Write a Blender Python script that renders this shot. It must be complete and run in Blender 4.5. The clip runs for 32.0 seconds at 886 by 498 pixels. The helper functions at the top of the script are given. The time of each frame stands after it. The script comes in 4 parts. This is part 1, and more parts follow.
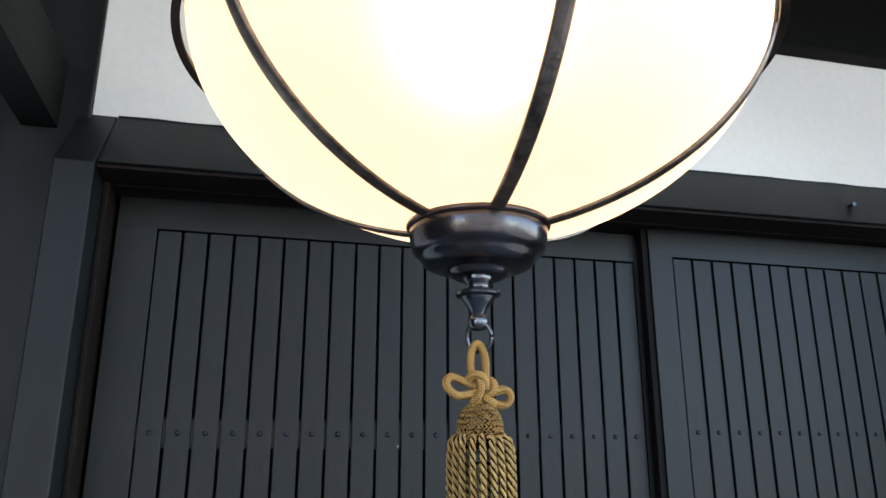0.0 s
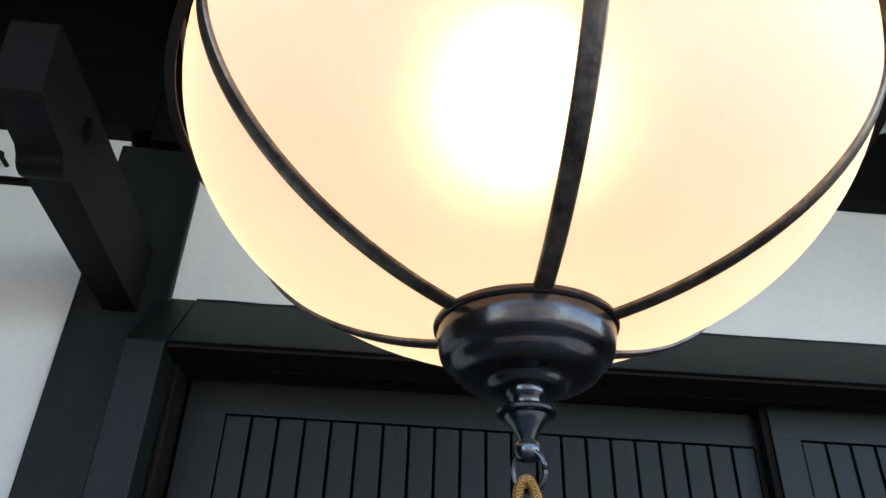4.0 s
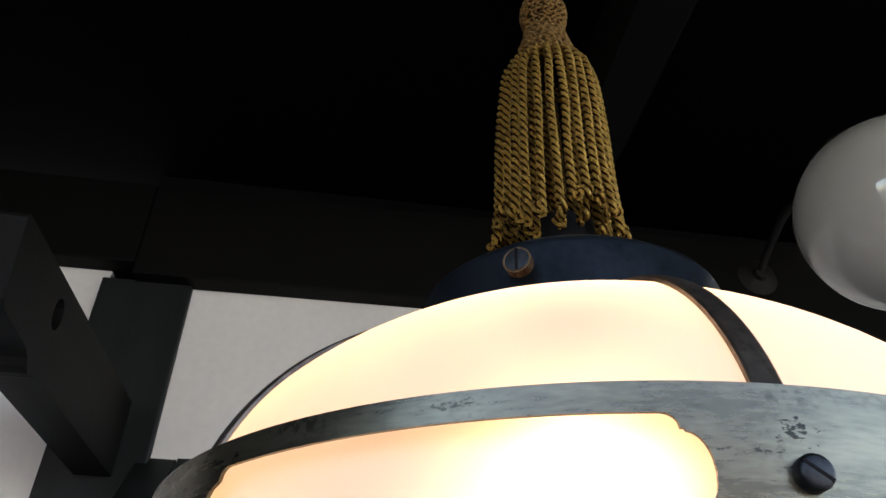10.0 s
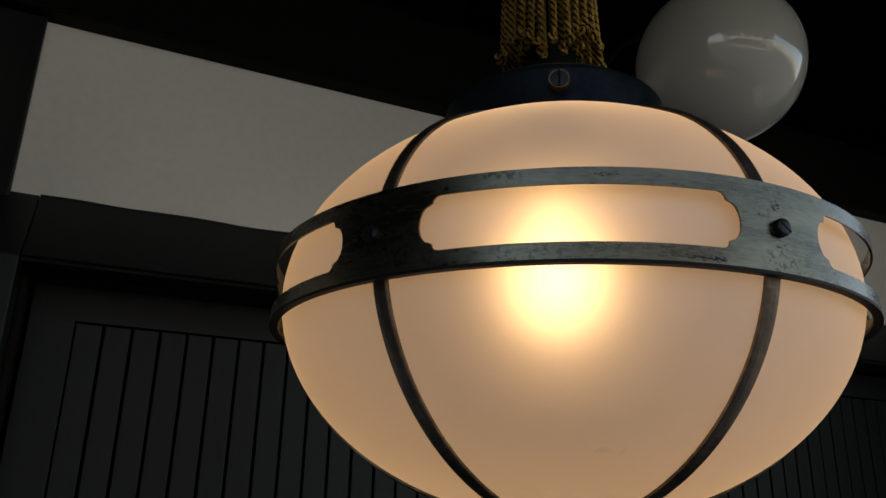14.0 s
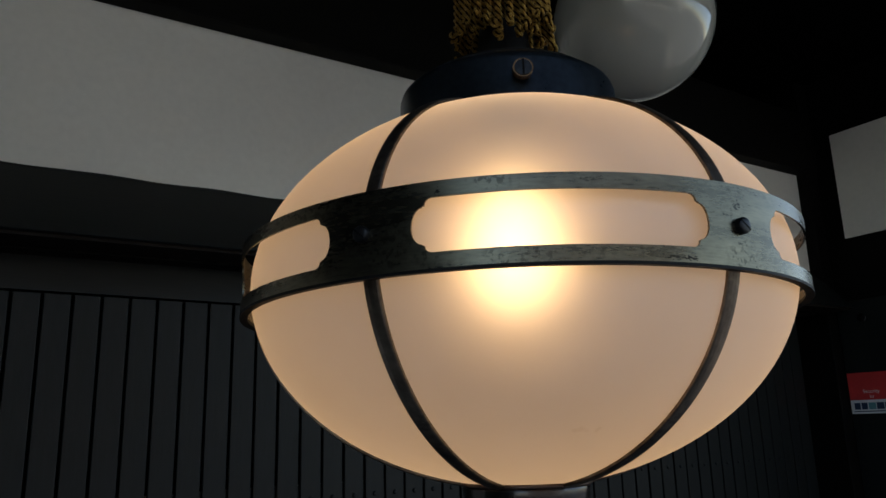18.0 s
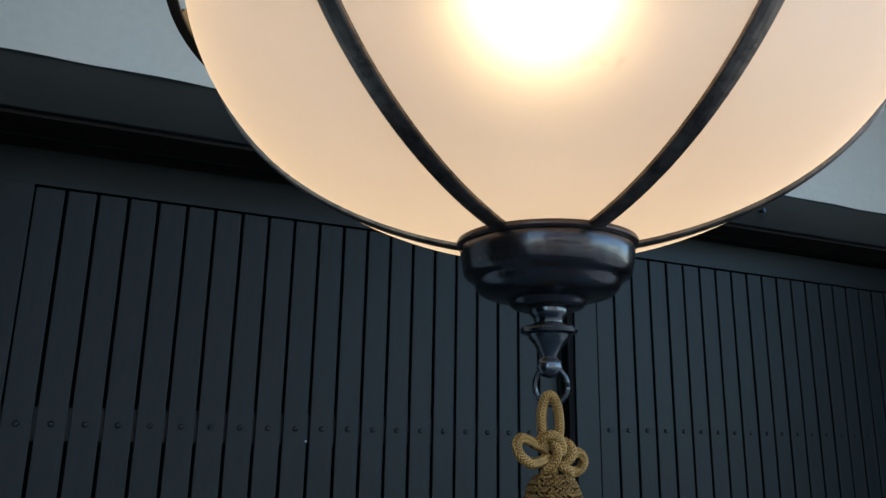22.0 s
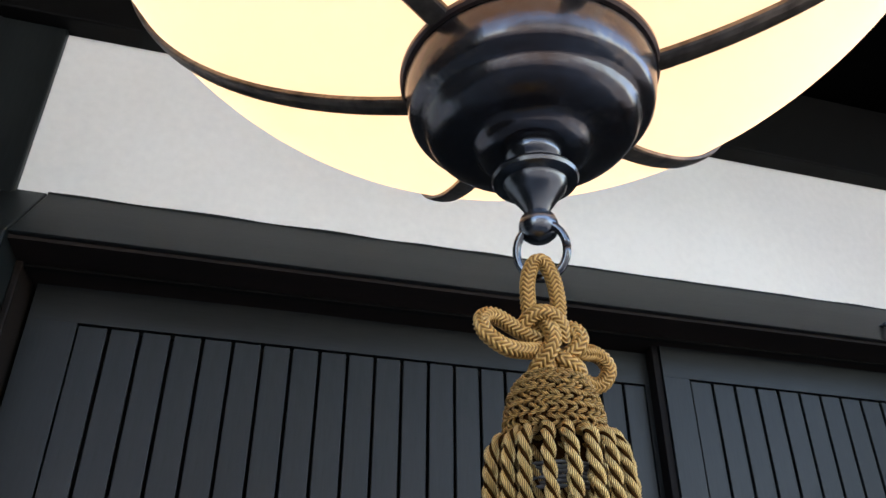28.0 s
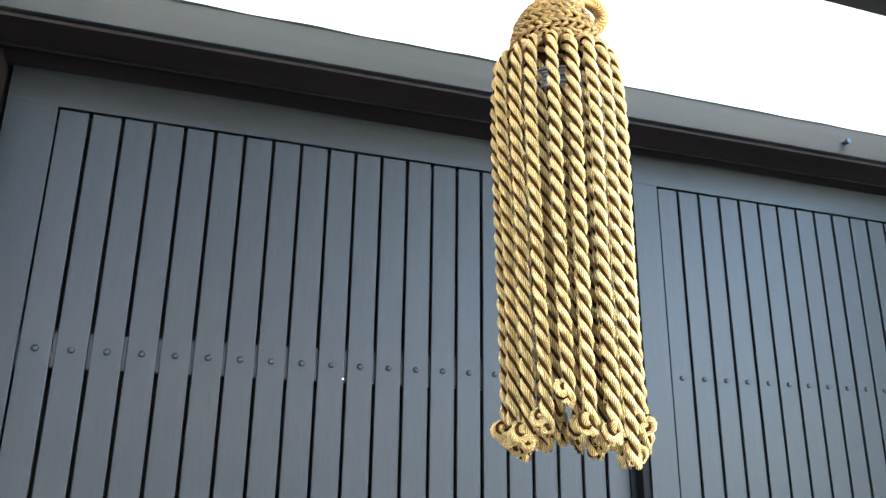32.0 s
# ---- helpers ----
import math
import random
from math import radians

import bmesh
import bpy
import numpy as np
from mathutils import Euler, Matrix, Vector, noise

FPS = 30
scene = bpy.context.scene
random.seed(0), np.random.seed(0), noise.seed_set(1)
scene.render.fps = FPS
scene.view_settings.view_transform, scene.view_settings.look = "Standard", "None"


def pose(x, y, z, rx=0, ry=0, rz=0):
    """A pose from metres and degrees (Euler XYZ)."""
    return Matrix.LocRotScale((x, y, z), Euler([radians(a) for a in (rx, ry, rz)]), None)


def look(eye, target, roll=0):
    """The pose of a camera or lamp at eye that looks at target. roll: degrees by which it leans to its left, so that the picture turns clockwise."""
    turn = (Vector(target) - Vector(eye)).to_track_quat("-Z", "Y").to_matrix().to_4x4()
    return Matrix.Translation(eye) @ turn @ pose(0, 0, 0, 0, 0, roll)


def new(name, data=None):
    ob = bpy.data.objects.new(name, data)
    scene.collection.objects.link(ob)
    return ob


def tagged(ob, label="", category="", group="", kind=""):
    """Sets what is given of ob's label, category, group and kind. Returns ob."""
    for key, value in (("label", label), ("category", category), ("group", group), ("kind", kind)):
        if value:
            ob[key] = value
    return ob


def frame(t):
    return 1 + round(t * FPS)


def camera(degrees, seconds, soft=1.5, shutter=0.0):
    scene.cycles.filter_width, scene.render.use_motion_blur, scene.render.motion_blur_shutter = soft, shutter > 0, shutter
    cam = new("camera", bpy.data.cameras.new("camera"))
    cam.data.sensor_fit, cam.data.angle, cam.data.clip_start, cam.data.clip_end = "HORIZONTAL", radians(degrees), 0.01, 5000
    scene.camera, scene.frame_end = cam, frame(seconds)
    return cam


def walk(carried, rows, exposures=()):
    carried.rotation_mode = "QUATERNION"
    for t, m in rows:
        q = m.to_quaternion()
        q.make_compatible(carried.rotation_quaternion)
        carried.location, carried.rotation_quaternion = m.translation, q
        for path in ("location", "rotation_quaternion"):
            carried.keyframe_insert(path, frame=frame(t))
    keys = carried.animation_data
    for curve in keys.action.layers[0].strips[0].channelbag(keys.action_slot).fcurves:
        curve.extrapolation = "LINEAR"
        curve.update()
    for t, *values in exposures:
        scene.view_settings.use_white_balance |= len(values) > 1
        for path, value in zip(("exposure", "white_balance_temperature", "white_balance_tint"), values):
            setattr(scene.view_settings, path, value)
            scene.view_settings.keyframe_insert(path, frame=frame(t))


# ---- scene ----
cam = camera(61.35, 32.0)
PATH = [
    (0, -0.1424, -0.4620, 1.4287, -14.43, 16.24, 0.09),
    (0.5, -0.1285, -0.4334, 1.4171, -14.42, 15.89, 0.00),
    (1, -0.1002, -0.3646, 1.3962, -14.27, 17.24, -0.37),
    (1.5, -0.0502, -0.3182, 1.3999, -12.42, 21.10, -0.23),
    (2, -0.0329, -0.3031, 1.4018, -8.88, 26.25, -0.69),
    (2.5, -0.0307, -0.3097, 1.3988, -5.80, 28.58, -1.36),
    (4.5, -0.1092, -0.3690, 1.4254, -8.04, 33.50, -1.73),
    (5, -0.1454, -0.3912, 1.4654, -10.82, 35.57, -1.57),
    (5.5, -0.1800, -0.4143, 1.5316, -14.03, 37.36, -1.20),
    (6, -0.1743, -0.4290, 1.5752, -14.85, 36.36, -0.99),
    (6.5, -0.1628, -0.4416, 1.6175, -14.71, 34.49, -0.54),
    (7, -0.1588, -0.4430, 1.6439, -12.84, 34.34, -0.68),
    (7.5, -0.1451, -0.4305, 1.6590, -10.57, 34.71, -1.22),
    (8, -0.1310, -0.4302, 1.6670, -9.38, 34.89, -0.80),
    (8.5, -0.1225, -0.4030, 1.6635, -8.59, 35.33, -0.71),
    (9, -0.1252, -0.3948, 1.6669, -8.21, 34.58, -0.62),
    (9.5, -0.1193, -0.3821, 1.6690, -7.73, 34.39, -1.20),
    (10, -0.1208, -0.3803, 1.6683, -7.81, 34.26, -1.64),
    (10.5, -0.1230, -0.3766, 1.6616, -8.15, 34.39, -1.73),
    (11, -0.1264, -0.3665, 1.6463, -8.14, 33.45, -1.52),
    (11.5, -0.1236, -0.3687, 1.6230, -9.50, 31.28, -0.72),
    (12, -0.1262, -0.3808, 1.6131, -9.69, 30.13, -0.42),
    (12.5, -0.1811, -0.4075, 1.6049, -12.44, 28.96, -0.48),
    (13, -0.2194, -0.4242, 1.5973, -17.93, 26.15, -0.92),
    (13.5, -0.2549, -0.4380, 1.5928, -21.03, 22.70, -1.95),
    (14, -0.3109, -0.4549, 1.5985, -25.77, 18.16, -1.24),
    (14.5, -0.3563, -0.4582, 1.6113, -32.05, 15.12, -0.65),
    (16.5, -0.3686, -0.4622, 1.6313, -33.40, 13.19, 1.20),
    (17, -0.3691, -0.4664, 1.6329, -33.29, 13.17, 1.29),
    (17.5, -0.3614, -0.4592, 1.6283, -33.00, 13.21, 1.37),
    (18, -0.3642, -0.4516, 1.6260, -32.97, 13.41, 1.61),
    (18.5, -0.3562, -0.4387, 1.6941, -33.39, 12.02, 0.79),
    (19, -0.3482, -0.4333, 1.6938, -31.80, 10.24, 0.52),
    (19.5, -0.3419, -0.4253, 1.6423, -30.45, 12.01, -0.19),
    (20, -0.3284, -0.4203, 1.5988, -30.19, 14.13, -0.28),
    (20.5, -0.3215, -0.4056, 1.5587, -29.66, 17.22, -0.32),
    (21, -0.3105, -0.3918, 1.5364, -29.32, 17.23, 0.13),
    (21.5, -0.2651, -0.3587, 1.4922, -28.77, 16.63, -1.07),
    (22, -0.2146, -0.3331, 1.4838, -24.98, 13.96, -0.95),
    (22.5, -0.1965, -0.3310, 1.4734, -22.50, 12.26, -1.81),
    (23, -0.1806, -0.3131, 1.4727, -21.10, 11.38, -1.93),
    (23.5, -0.1653, -0.2866, 1.4715, -19.83, 10.61, -1.80),
    (24, -0.1373, -0.2515, 1.4564, -19.37, 12.17, -1.84),
    (24.5, -0.1066, -0.2160, 1.4397, -18.03, 19.27, -1.65),
    (25, -0.1037, -0.2067, 1.4349, -17.79, 23.11, -1.54),
    (25.5, -0.1011, -0.2152, 1.4329, -17.70, 24.85, -0.69),
    (27.5, -0.0904, -0.1982, 1.4114, -16.20, 29.50, -0.26),
    (28, -0.0923, -0.1971, 1.3899, -16.83, 29.41, -0.01),
    (28.5, -0.0927, -0.1951, 1.3685, -17.10, 27.54, -0.07),
    (29, -0.0945, -0.1905, 1.3549, -17.22, 25.04, -0.25),
    (29.5, -0.1024, -0.1965, 1.3489, -17.89, 22.49, -0.75),
    (30, -0.0985, -0.1952, 1.3454, -18.37, 21.51, -1.25),
    (30.5, -0.1057, -0.1946, 1.3385, -18.80, 20.77, -1.51),
    (31, -0.1084, -0.2028, 1.3287, -19.11, 19.51, -1.56),
    (31.5, -0.1038, -0.1998, 1.3190, -19.20, 18.11, -1.46),
    (32, -0.1074, -0.1995, 1.3147, -19.46, 16.80, -0.64),
]
EXPOSURES = [(0, 3.45, 6500, 11), (1, 4.05, 6500, 11), (2.5, 3.85, 6500, 11), (4.5, 2.25, 6300, 8), (5, 1.5, 6700, 8), (6, 1.3, 7500, 9), (7, 2.25, 6900, 11), (7.5, 2.95, 6800, 12), (8, 3.65, 7000, 13), (9, 3.3, 7000, 14), (10, 2.75, 7000, 16), (11, 2.4, 6900, 12), (12, 1.4, 7300, 10), (13, 1.08, 7700, 11), (14, 1.0, 7700, 11), (16.5, 1.07, 7000, 10), (19, 1.1, 6800, 9), (20, 1.05, 6700, 9), (21, 0.95, 6700, 9), (21.5, 1.6, 6400, 5), (22, 2.3, 5600, 1), (22.5, 3.3, 6400, 9), (23, 4.1, 6500, 11), (24, 5.05, 6500, 11), (25.5, 5.0, 6500, 11), (27.5, 3.4, 6600, 12), (28, 3.4, 6700, 15), (29, 3.65, 6700, 12), (30, 4.4, 6600, 11), (31, 4.85, 6550, 11), (32, 5.3, 6500, 11)]
walk(cam, [(t, pose(x, y, z, 90 + pitch, roll, yaw)) for t, x, y, z, yaw, pitch, roll in PATH], EXPOSURES)

# world and sun: shaded porch, open sky behind the viewer
world = bpy.data.worlds.new("world")
scene.world = world
world.use_nodes = True
wn = world.node_tree.nodes
sky = wn.new("ShaderNodeTexSky")
sky.sky_type, sky.sun_disc = "NISHITA", False
sky.sun_elevation, sky.sun_rotation = radians(60), radians(30)
world.node_tree.links.new(sky.outputs[0], wn["Background"].inputs[0])
wn["Background"].inputs[1].default_value = 0.15
sun = new("sun", bpy.data.lights.new("sun", "SUN"))
sun.data.energy, sun.data.angle, sun.data.color = 4.0, radians(0.5), (1.0, 0.95, 0.88)
sun.matrix_world = look((2.0, 3.46, 6.93), (0, 0, 0))
bulb_lamp = new("bulb_light", bpy.data.lights.new("bulb_light", "POINT"))
bulb_lamp.data.energy, bulb_lamp.data.shadow_soft_size, bulb_lamp.data.color = 0.20, 0.026, (1.0, 0.778, 0.60)
bulb_lamp.location = (0.002, 0.002, 1.757)

# ---- materials ----


def material(name, color, rough=0.5, metal=0.0, var=0.25, scale=6.0, fine=60.0, bump=0.0, stretch=(1, 1, 1), second=None, coat=0.0, spec=0.5, edge=(0.35, 0.65), rough_var=0.15, coords="Object"):
    """Node material with colour and gloss varied at two scales and a fine relief."""
    m = bpy.data.materials.new(name)
    m.use_nodes = True
    n, l = m.node_tree.nodes, m.node_tree.links
    b = n["Principled BSDF"]
    tc = n.new("ShaderNodeTexCoord")
    mp = n.new("ShaderNodeMapping")
    mp.inputs["Scale"].default_value = stretch
    l.new(tc.outputs[coords], mp.inputs[0])
    big, small = n.new("ShaderNodeTexNoise"), n.new("ShaderNodeTexNoise")
    big.inputs["Scale"].default_value, big.inputs["Detail"].default_value = scale, 5
    small.inputs["Scale"].default_value, small.inputs["Detail"].default_value = fine, 6
    l.new(mp.outputs[0], big.inputs["Vector"])
    l.new(mp.outputs[0], small.inputs["Vector"])
    mix = n.new("ShaderNodeMath")
    mix.operation = "MULTIPLY_ADD"
    mix.inputs[1].default_value = 0.35
    l.new(small.outputs[0], mix.inputs[0])
    scaled = n.new("ShaderNodeMath")
    scaled.operation = "MULTIPLY"
    scaled.inputs[1].default_value = 0.65
    l.new(big.outputs[0], scaled.inputs[0])
    l.new(scaled.outputs[0], mix.inputs[2])
    ramp = n.new("ShaderNodeValToRGB")
    ramp.color_ramp.elements[0].position, ramp.color_ramp.elements[1].position = edge
    lo = second if second else tuple(c * (1 - var) for c in color)
    hi = tuple(min(1, c * (1 + var * 0.6)) for c in color)
    ramp.color_ramp.elements[0].color, ramp.color_ramp.elements[1].color = (*lo, 1), (*hi, 1)
    l.new(mix.outputs[0], ramp.inputs[0])
    l.new(ramp.outputs[0], b.inputs["Base Color"])
    rr = n.new("ShaderNodeMapRange")
    rr.inputs[3].default_value, rr.inputs[4].default_value = max(0.02, rough - rough_var), min(1, rough + rough_var)
    l.new(mix.outputs[0], rr.inputs[0])
    l.new(rr.outputs[0], b.inputs["Roughness"])
    b.inputs["Metallic"].default_value = metal
    b.inputs["Specular IOR Level"].default_value = spec
    b.inputs["Coat Weight"].default_value = coat
    if bump:
        bp = n.new("ShaderNodeBump")
        bp.inputs["Strength"].default_value, bp.inputs["Distance"].default_value = bump, 0.002
        l.new(small.outputs[0], bp.inputs["Height"])
        l.new(bp.outputs[0], b.inputs["Normal"])
    return m


PAINT = material("dark_paint", (0.0106, 0.0131, 0.0129), 0.45, spec=0.25, var=0.4, scale=2.5, fine=45, bump=0.1, stretch=(6, 6, 0.5), rough_var=0.1)
PAINT_ALONG = material("dark_paint_lengthwise", (0.0106, 0.0131, 0.0129), 0.45, spec=0.25, var=0.4, scale=2.5, fine=45, bump=0.1, stretch=(0.5, 6, 6), rough_var=0.1)
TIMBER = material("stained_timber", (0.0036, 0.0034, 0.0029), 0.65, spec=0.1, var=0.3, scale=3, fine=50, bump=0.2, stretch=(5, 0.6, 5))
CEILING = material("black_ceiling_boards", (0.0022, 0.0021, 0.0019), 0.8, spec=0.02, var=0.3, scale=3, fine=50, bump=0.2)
SOFFIT = material("brown_soffit", (0.014, 0.0102, 0.0082), 0.7, spec=0.12, var=0.5, scale=5, fine=60, stretch=(0.5, 4, 4))
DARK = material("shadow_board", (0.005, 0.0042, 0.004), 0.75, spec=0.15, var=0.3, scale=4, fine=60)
PLASTER = material("lime_plaster", (0.84, 0.825, 0.77), 0.85, var=0.07, scale=2.2, fine=60, bump=0.015, edge=(0.3, 0.6))


def spots(mat, places):
    """Small stains of their own shape: (x, z, half width, half height, colour)."""
    n, l = mat.node_tree.nodes, mat.node_tree.links
    b = n["Principled BSDF"]
    source = b.inputs["Base Color"].links[0].from_socket
    tc = n.new("ShaderNodeTexCoord")
    ragged = n.new("ShaderNodeTexNoise")
    ragged.inputs["Scale"].default_value, ragged.inputs["Detail"].default_value = 55, 4
    l.new(tc.outputs["Object"], ragged.inputs["Vector"])
    for x, z, w, h, color in places:
        mp = n.new("ShaderNodeMapping")
        mp.vector_type = "TEXTURE"
        mp.inputs["Location"].default_value = (x, PLASTER_Y, z)
        mp.inputs["Scale"].default_value = (w, 1.0, h)
        l.new(tc.outputs["Object"], mp.inputs[0])
        far = n.new("ShaderNodeVectorMath")
        far.operation = "LENGTH"
        l.new(mp.outputs[0], far.inputs[0])
        edge = n.new("ShaderNodeMath")
        edge.operation = "MULTIPLY_ADD"
        l.new(ragged.outputs[0], edge.inputs[0])
        edge.inputs[1].default_value = 3.0
        l.new(far.outputs["Value"], edge.inputs[2])
        fade = n.new("ShaderNodeMapRange")
        fade.inputs[1].default_value, fade.inputs[2].default_value = 0.9, 1.6
        fade.inputs[3].default_value, fade.inputs[4].default_value = 0.75, 0.0
        l.new(edge.outputs[0], fade.inputs[0])
        mix = n.new("ShaderNodeMix")
        mix.data_type = "RGBA"
        mix.inputs["B"].default_value = (*color, 1)
        l.new(fade.outputs[0], mix.inputs["Factor"])
        l.new(source, mix.inputs["A"])
        source = mix.outputs["Result"]
    l.new(source, b.inputs["Base Color"])


DOOR_Y, PLASTER_Y, SIDE_X = 1.0585, 1.035, 2.26
spots(PLASTER, [(0.2925, 2.451, 0.022, 0.026, (0.30, 0.25, 0.17)), (-0.146, 2.265, 0.013, 0.003, (0.12, 0.10, 0.08)), (0.1625, 2.167, 0.007, 0.004, (0.1, 0.08, 0.06))])
BRONZE = material("dark_bronze", (0.060, 0.064, 0.071), 0.22, metal=0.88, var=0.4, scale=30, fine=220, bump=0.08, second=(0.052, 0.039, 0.034), rough_var=0.08)
IRON = material("blue_black_iron", (0.042, 0.054, 0.066), 0.32, metal=0.8, var=0.3, scale=25, fine=200, bump=0.06)
BAND = material("worn_nickel_band", (0.182, 0.162, 0.112), 0.29, metal=0.95, var=0.48, scale=14, fine=140, bump=0.035, stretch=(1, 1, 5), second=(0.070, 0.062, 0.047), edge=(0.30, 0.64), rough_var=0.2)
RIB = material("aged_brass_rib", (0.20, 0.16, 0.122), 0.36, metal=0.85, var=0.5, scale=22, fine=160, bump=0.1, second=(0.05, 0.038, 0.03))
STEEL = material("polished_gunmetal", (0.095, 0.10, 0.105), 0.24, metal=0.95, var=0.3, scale=40, fine=250, bump=0.03, rough_var=0.08)


def pitting(mat, color, amount=0.8):
    """Clusters of small dark pits and long faint scratches on metal."""
    n, l = mat.node_tree.nodes, mat.node_tree.links
    b = n["Principled BSDF"]
    source = b.inputs["Base Color"].links[0].from_socket
    tc = n.new("ShaderNodeTexCoord")
    product = None
    for size, lo, hi, squash in ((330, 0.52, 0.60, 1.0), (24, 0.50, 0.62, 1.3)):
        mp = n.new("ShaderNodeMapping")
        mp.inputs["Scale"].default_value = (1, 1, squash)
        l.new(tc.outputs["Object"], mp.inputs[0])
        t = n.new("ShaderNodeTexNoise")
        t.inputs["Scale"].default_value, t.inputs["Detail"].default_value = size, 3
        l.new(mp.outputs[0], t.inputs["Vector"])
        r = n.new("ShaderNodeMapRange")
        r.inputs[1].default_value, r.inputs[2].default_value, r.inputs[4].default_value = lo, hi, amount
        l.new(t.outputs[0], r.inputs[0])
        if product is None:
            product = r.outputs[0]
        else:
            m = n.new("ShaderNodeMath")
            m.operation = "MULTIPLY"
            l.new(product, m.inputs[0])
            l.new(r.outputs[0], m.inputs[1])
            product = m.outputs[0]
    mix = n.new("ShaderNodeMix")
    mix.data_type = "RGBA"
    mix.inputs["B"].default_value = (*color, 1)
    l.new(product, mix.inputs["Factor"])
    l.new(source, mix.inputs["A"])
    l.new(mix.outputs["Result"], b.inputs["Base Color"])


pitting(BRONZE, (0.16, 0.13, 0.10), 0.7)
pitting(BAND, (0.03, 0.028, 0.022), 0.75)
pitting(RIB, (0.03, 0.025, 0.02), 0.6)
RIM = material("worn_brown_rim", (0.075, 0.052, 0.045), 0.33, metal=0.7, var=0.4, scale=60, fine=300, bump=0.08)


def blots(mat, places):
    """Stains of their own ragged shape on metal: (angle, radius, height, half width, half height, colour, weight, spread)."""
    n, l = mat.node_tree.nodes, mat.node_tree.links
    b = n["Principled BSDF"]
    source = b.inputs["Base Color"].links[0].from_socket
    tc = n.new("ShaderNodeTexCoord")
    ragged = n.new("ShaderNodeTexNoise")
    ragged.inputs["Scale"].default_value, ragged.inputs["Detail"].default_value = 480, 4
    flat = n.new("ShaderNodeMapping")
    flat.inputs["Scale"].default_value = (1, 1, 2.2)
    l.new(tc.outputs["Object"], flat.inputs[0])
    l.new(flat.outputs[0], ragged.inputs["Vector"])
    for angle, radius, z, w, h, color, weight, start in places:
        mp = n.new("ShaderNodeMapping")
        mp.vector_type = "TEXTURE"
        mp.inputs["Location"].default_value = (radius * math.cos(radians(angle)), radius * math.sin(radians(angle)), z)
        mp.inputs["Rotation"].default_value = (0, 0, radians(angle + 90))
        mp.inputs["Scale"].default_value = (w, 0.02, h)
        l.new(tc.outputs["Object"], mp.inputs[0])
        far = n.new("ShaderNodeVectorMath")
        far.operation = "LENGTH"
        l.new(mp.outputs[0], far.inputs[0])
        edge = n.new("ShaderNodeMath")
        edge.operation = "MULTIPLY_ADD"
        l.new(ragged.outputs[0], edge.inputs[0])
        edge.inputs[1].default_value = 3.0
        l.new(far.outputs["Value"], edge.inputs[2])
        fade = n.new("ShaderNodeMapRange")
        fade.inputs[1].default_value, fade.inputs[2].default_value = start + 0.2, start + 0.38
        fade.inputs[3].default_value, fade.inputs[4].default_value = weight, 0.0
        l.new(edge.outputs[0], fade.inputs[0])
        mix = n.new("ShaderNodeMix")
        mix.data_type = "RGBA"
        mix.inputs["B"].default_value = (*color, 1)
        l.new(fade.outputs[0], mix.inputs["Factor"])
        l.new(source, mix.inputs["A"])
        source = mix.outputs["Result"]
    l.new(source, b.inputs["Base Color"])


SOOT = (0.02, 0.018, 0.016)
blots(BAND, [(angle, 0.2092, z, w, h, SOOT, weight, start) for angle, z, w, h, weight, start in (
    (-92.4, 0.0118, 0.0105, 0.0068, 0.9, 1.36), (-98.8, 0.0060, 0.0150, 0.0011, 0.75, 1.45), (-94.8, 0.0058, 0.0060, 0.0014, 0.8, 1.5), (-105.0, -0.0205, 0.0170, 0.0028, 0.85, 1.5), (-102.5, -0.0208, 0.0060, 0.0024, 0.9, 1.6),
    (-92.3, -0.0100, 0.0070, 0.0020, 0.75, 1.45), (-117.0, 0.0205, 0.0200, 0.0030, 0.6, 1.4), (-139.5, 0.0185, 0.0040, 0.0034, 0.9, 1.5), (-127.0, -0.0190, 0.0200, 0.0030, 0.6, 1.35))])
KNURL = material("gilt_knurling", (0.20, 0.11, 0.05), 0.35, metal=0.9, var=0.4, scale=200, fine=600)
SCREW = material("blackened_screw_steel", (0.030, 0.031, 0.033), 0.42, metal=0.75, var=0.4, scale=120, fine=500, bump=0.06)
COPPER = material("tarnished_copper", (0.105, 0.068, 0.05), 0.4, metal=0.85, var=0.5, scale=60, fine=300)
PORCELAIN = material("white_opal_glass", (0.47, 0.47, 0.42), 0.04, var=0.04, scale=3, fine=20, coat=0.6, rough_var=0.02)
BLACKENED = material("blackened_metal", (0.012, 0.011, 0.010), 0.6, spec=0.2, var=0.4, scale=40, fine=200)
BEAM_PAINT = material("weathered_dark_timber", (0.0062, 0.0061, 0.0056), 0.6, spec=0.15, var=0.35, scale=4, fine=60, bump=0.2, stretch=(5, 0.6, 5))
CABLE = material("black_cable", (0.03, 0.03, 0.032), 0.45)
RED = material("red_print", (0.62, 0.05, 0.05), 0.4, var=0.1)
WHITE = material("white_print", (0.75, 0.76, 0.78), 0.4, var=0.05)
TEAL = material("teal_print", (0.12, 0.32, 0.36), 0.4, var=0.05)
NAVY = material("navy_print", (0.02, 0.04, 0.09), 0.4, var=0.05)
PAVING = material("stone_paving", (0.15, 0.145, 0.135), 0.8, var=0.3, scale=3, fine=40, bump=0.3)
ASPHALT = material("asphalt", (0.05, 0.05, 0.052), 0.85, var=0.3, scale=1, fine=80, bump=0.3)
FACADE = material("pale_render", (0.42, 0.40, 0.36), 0.85, var=0.2, scale=0.8, fine=20)


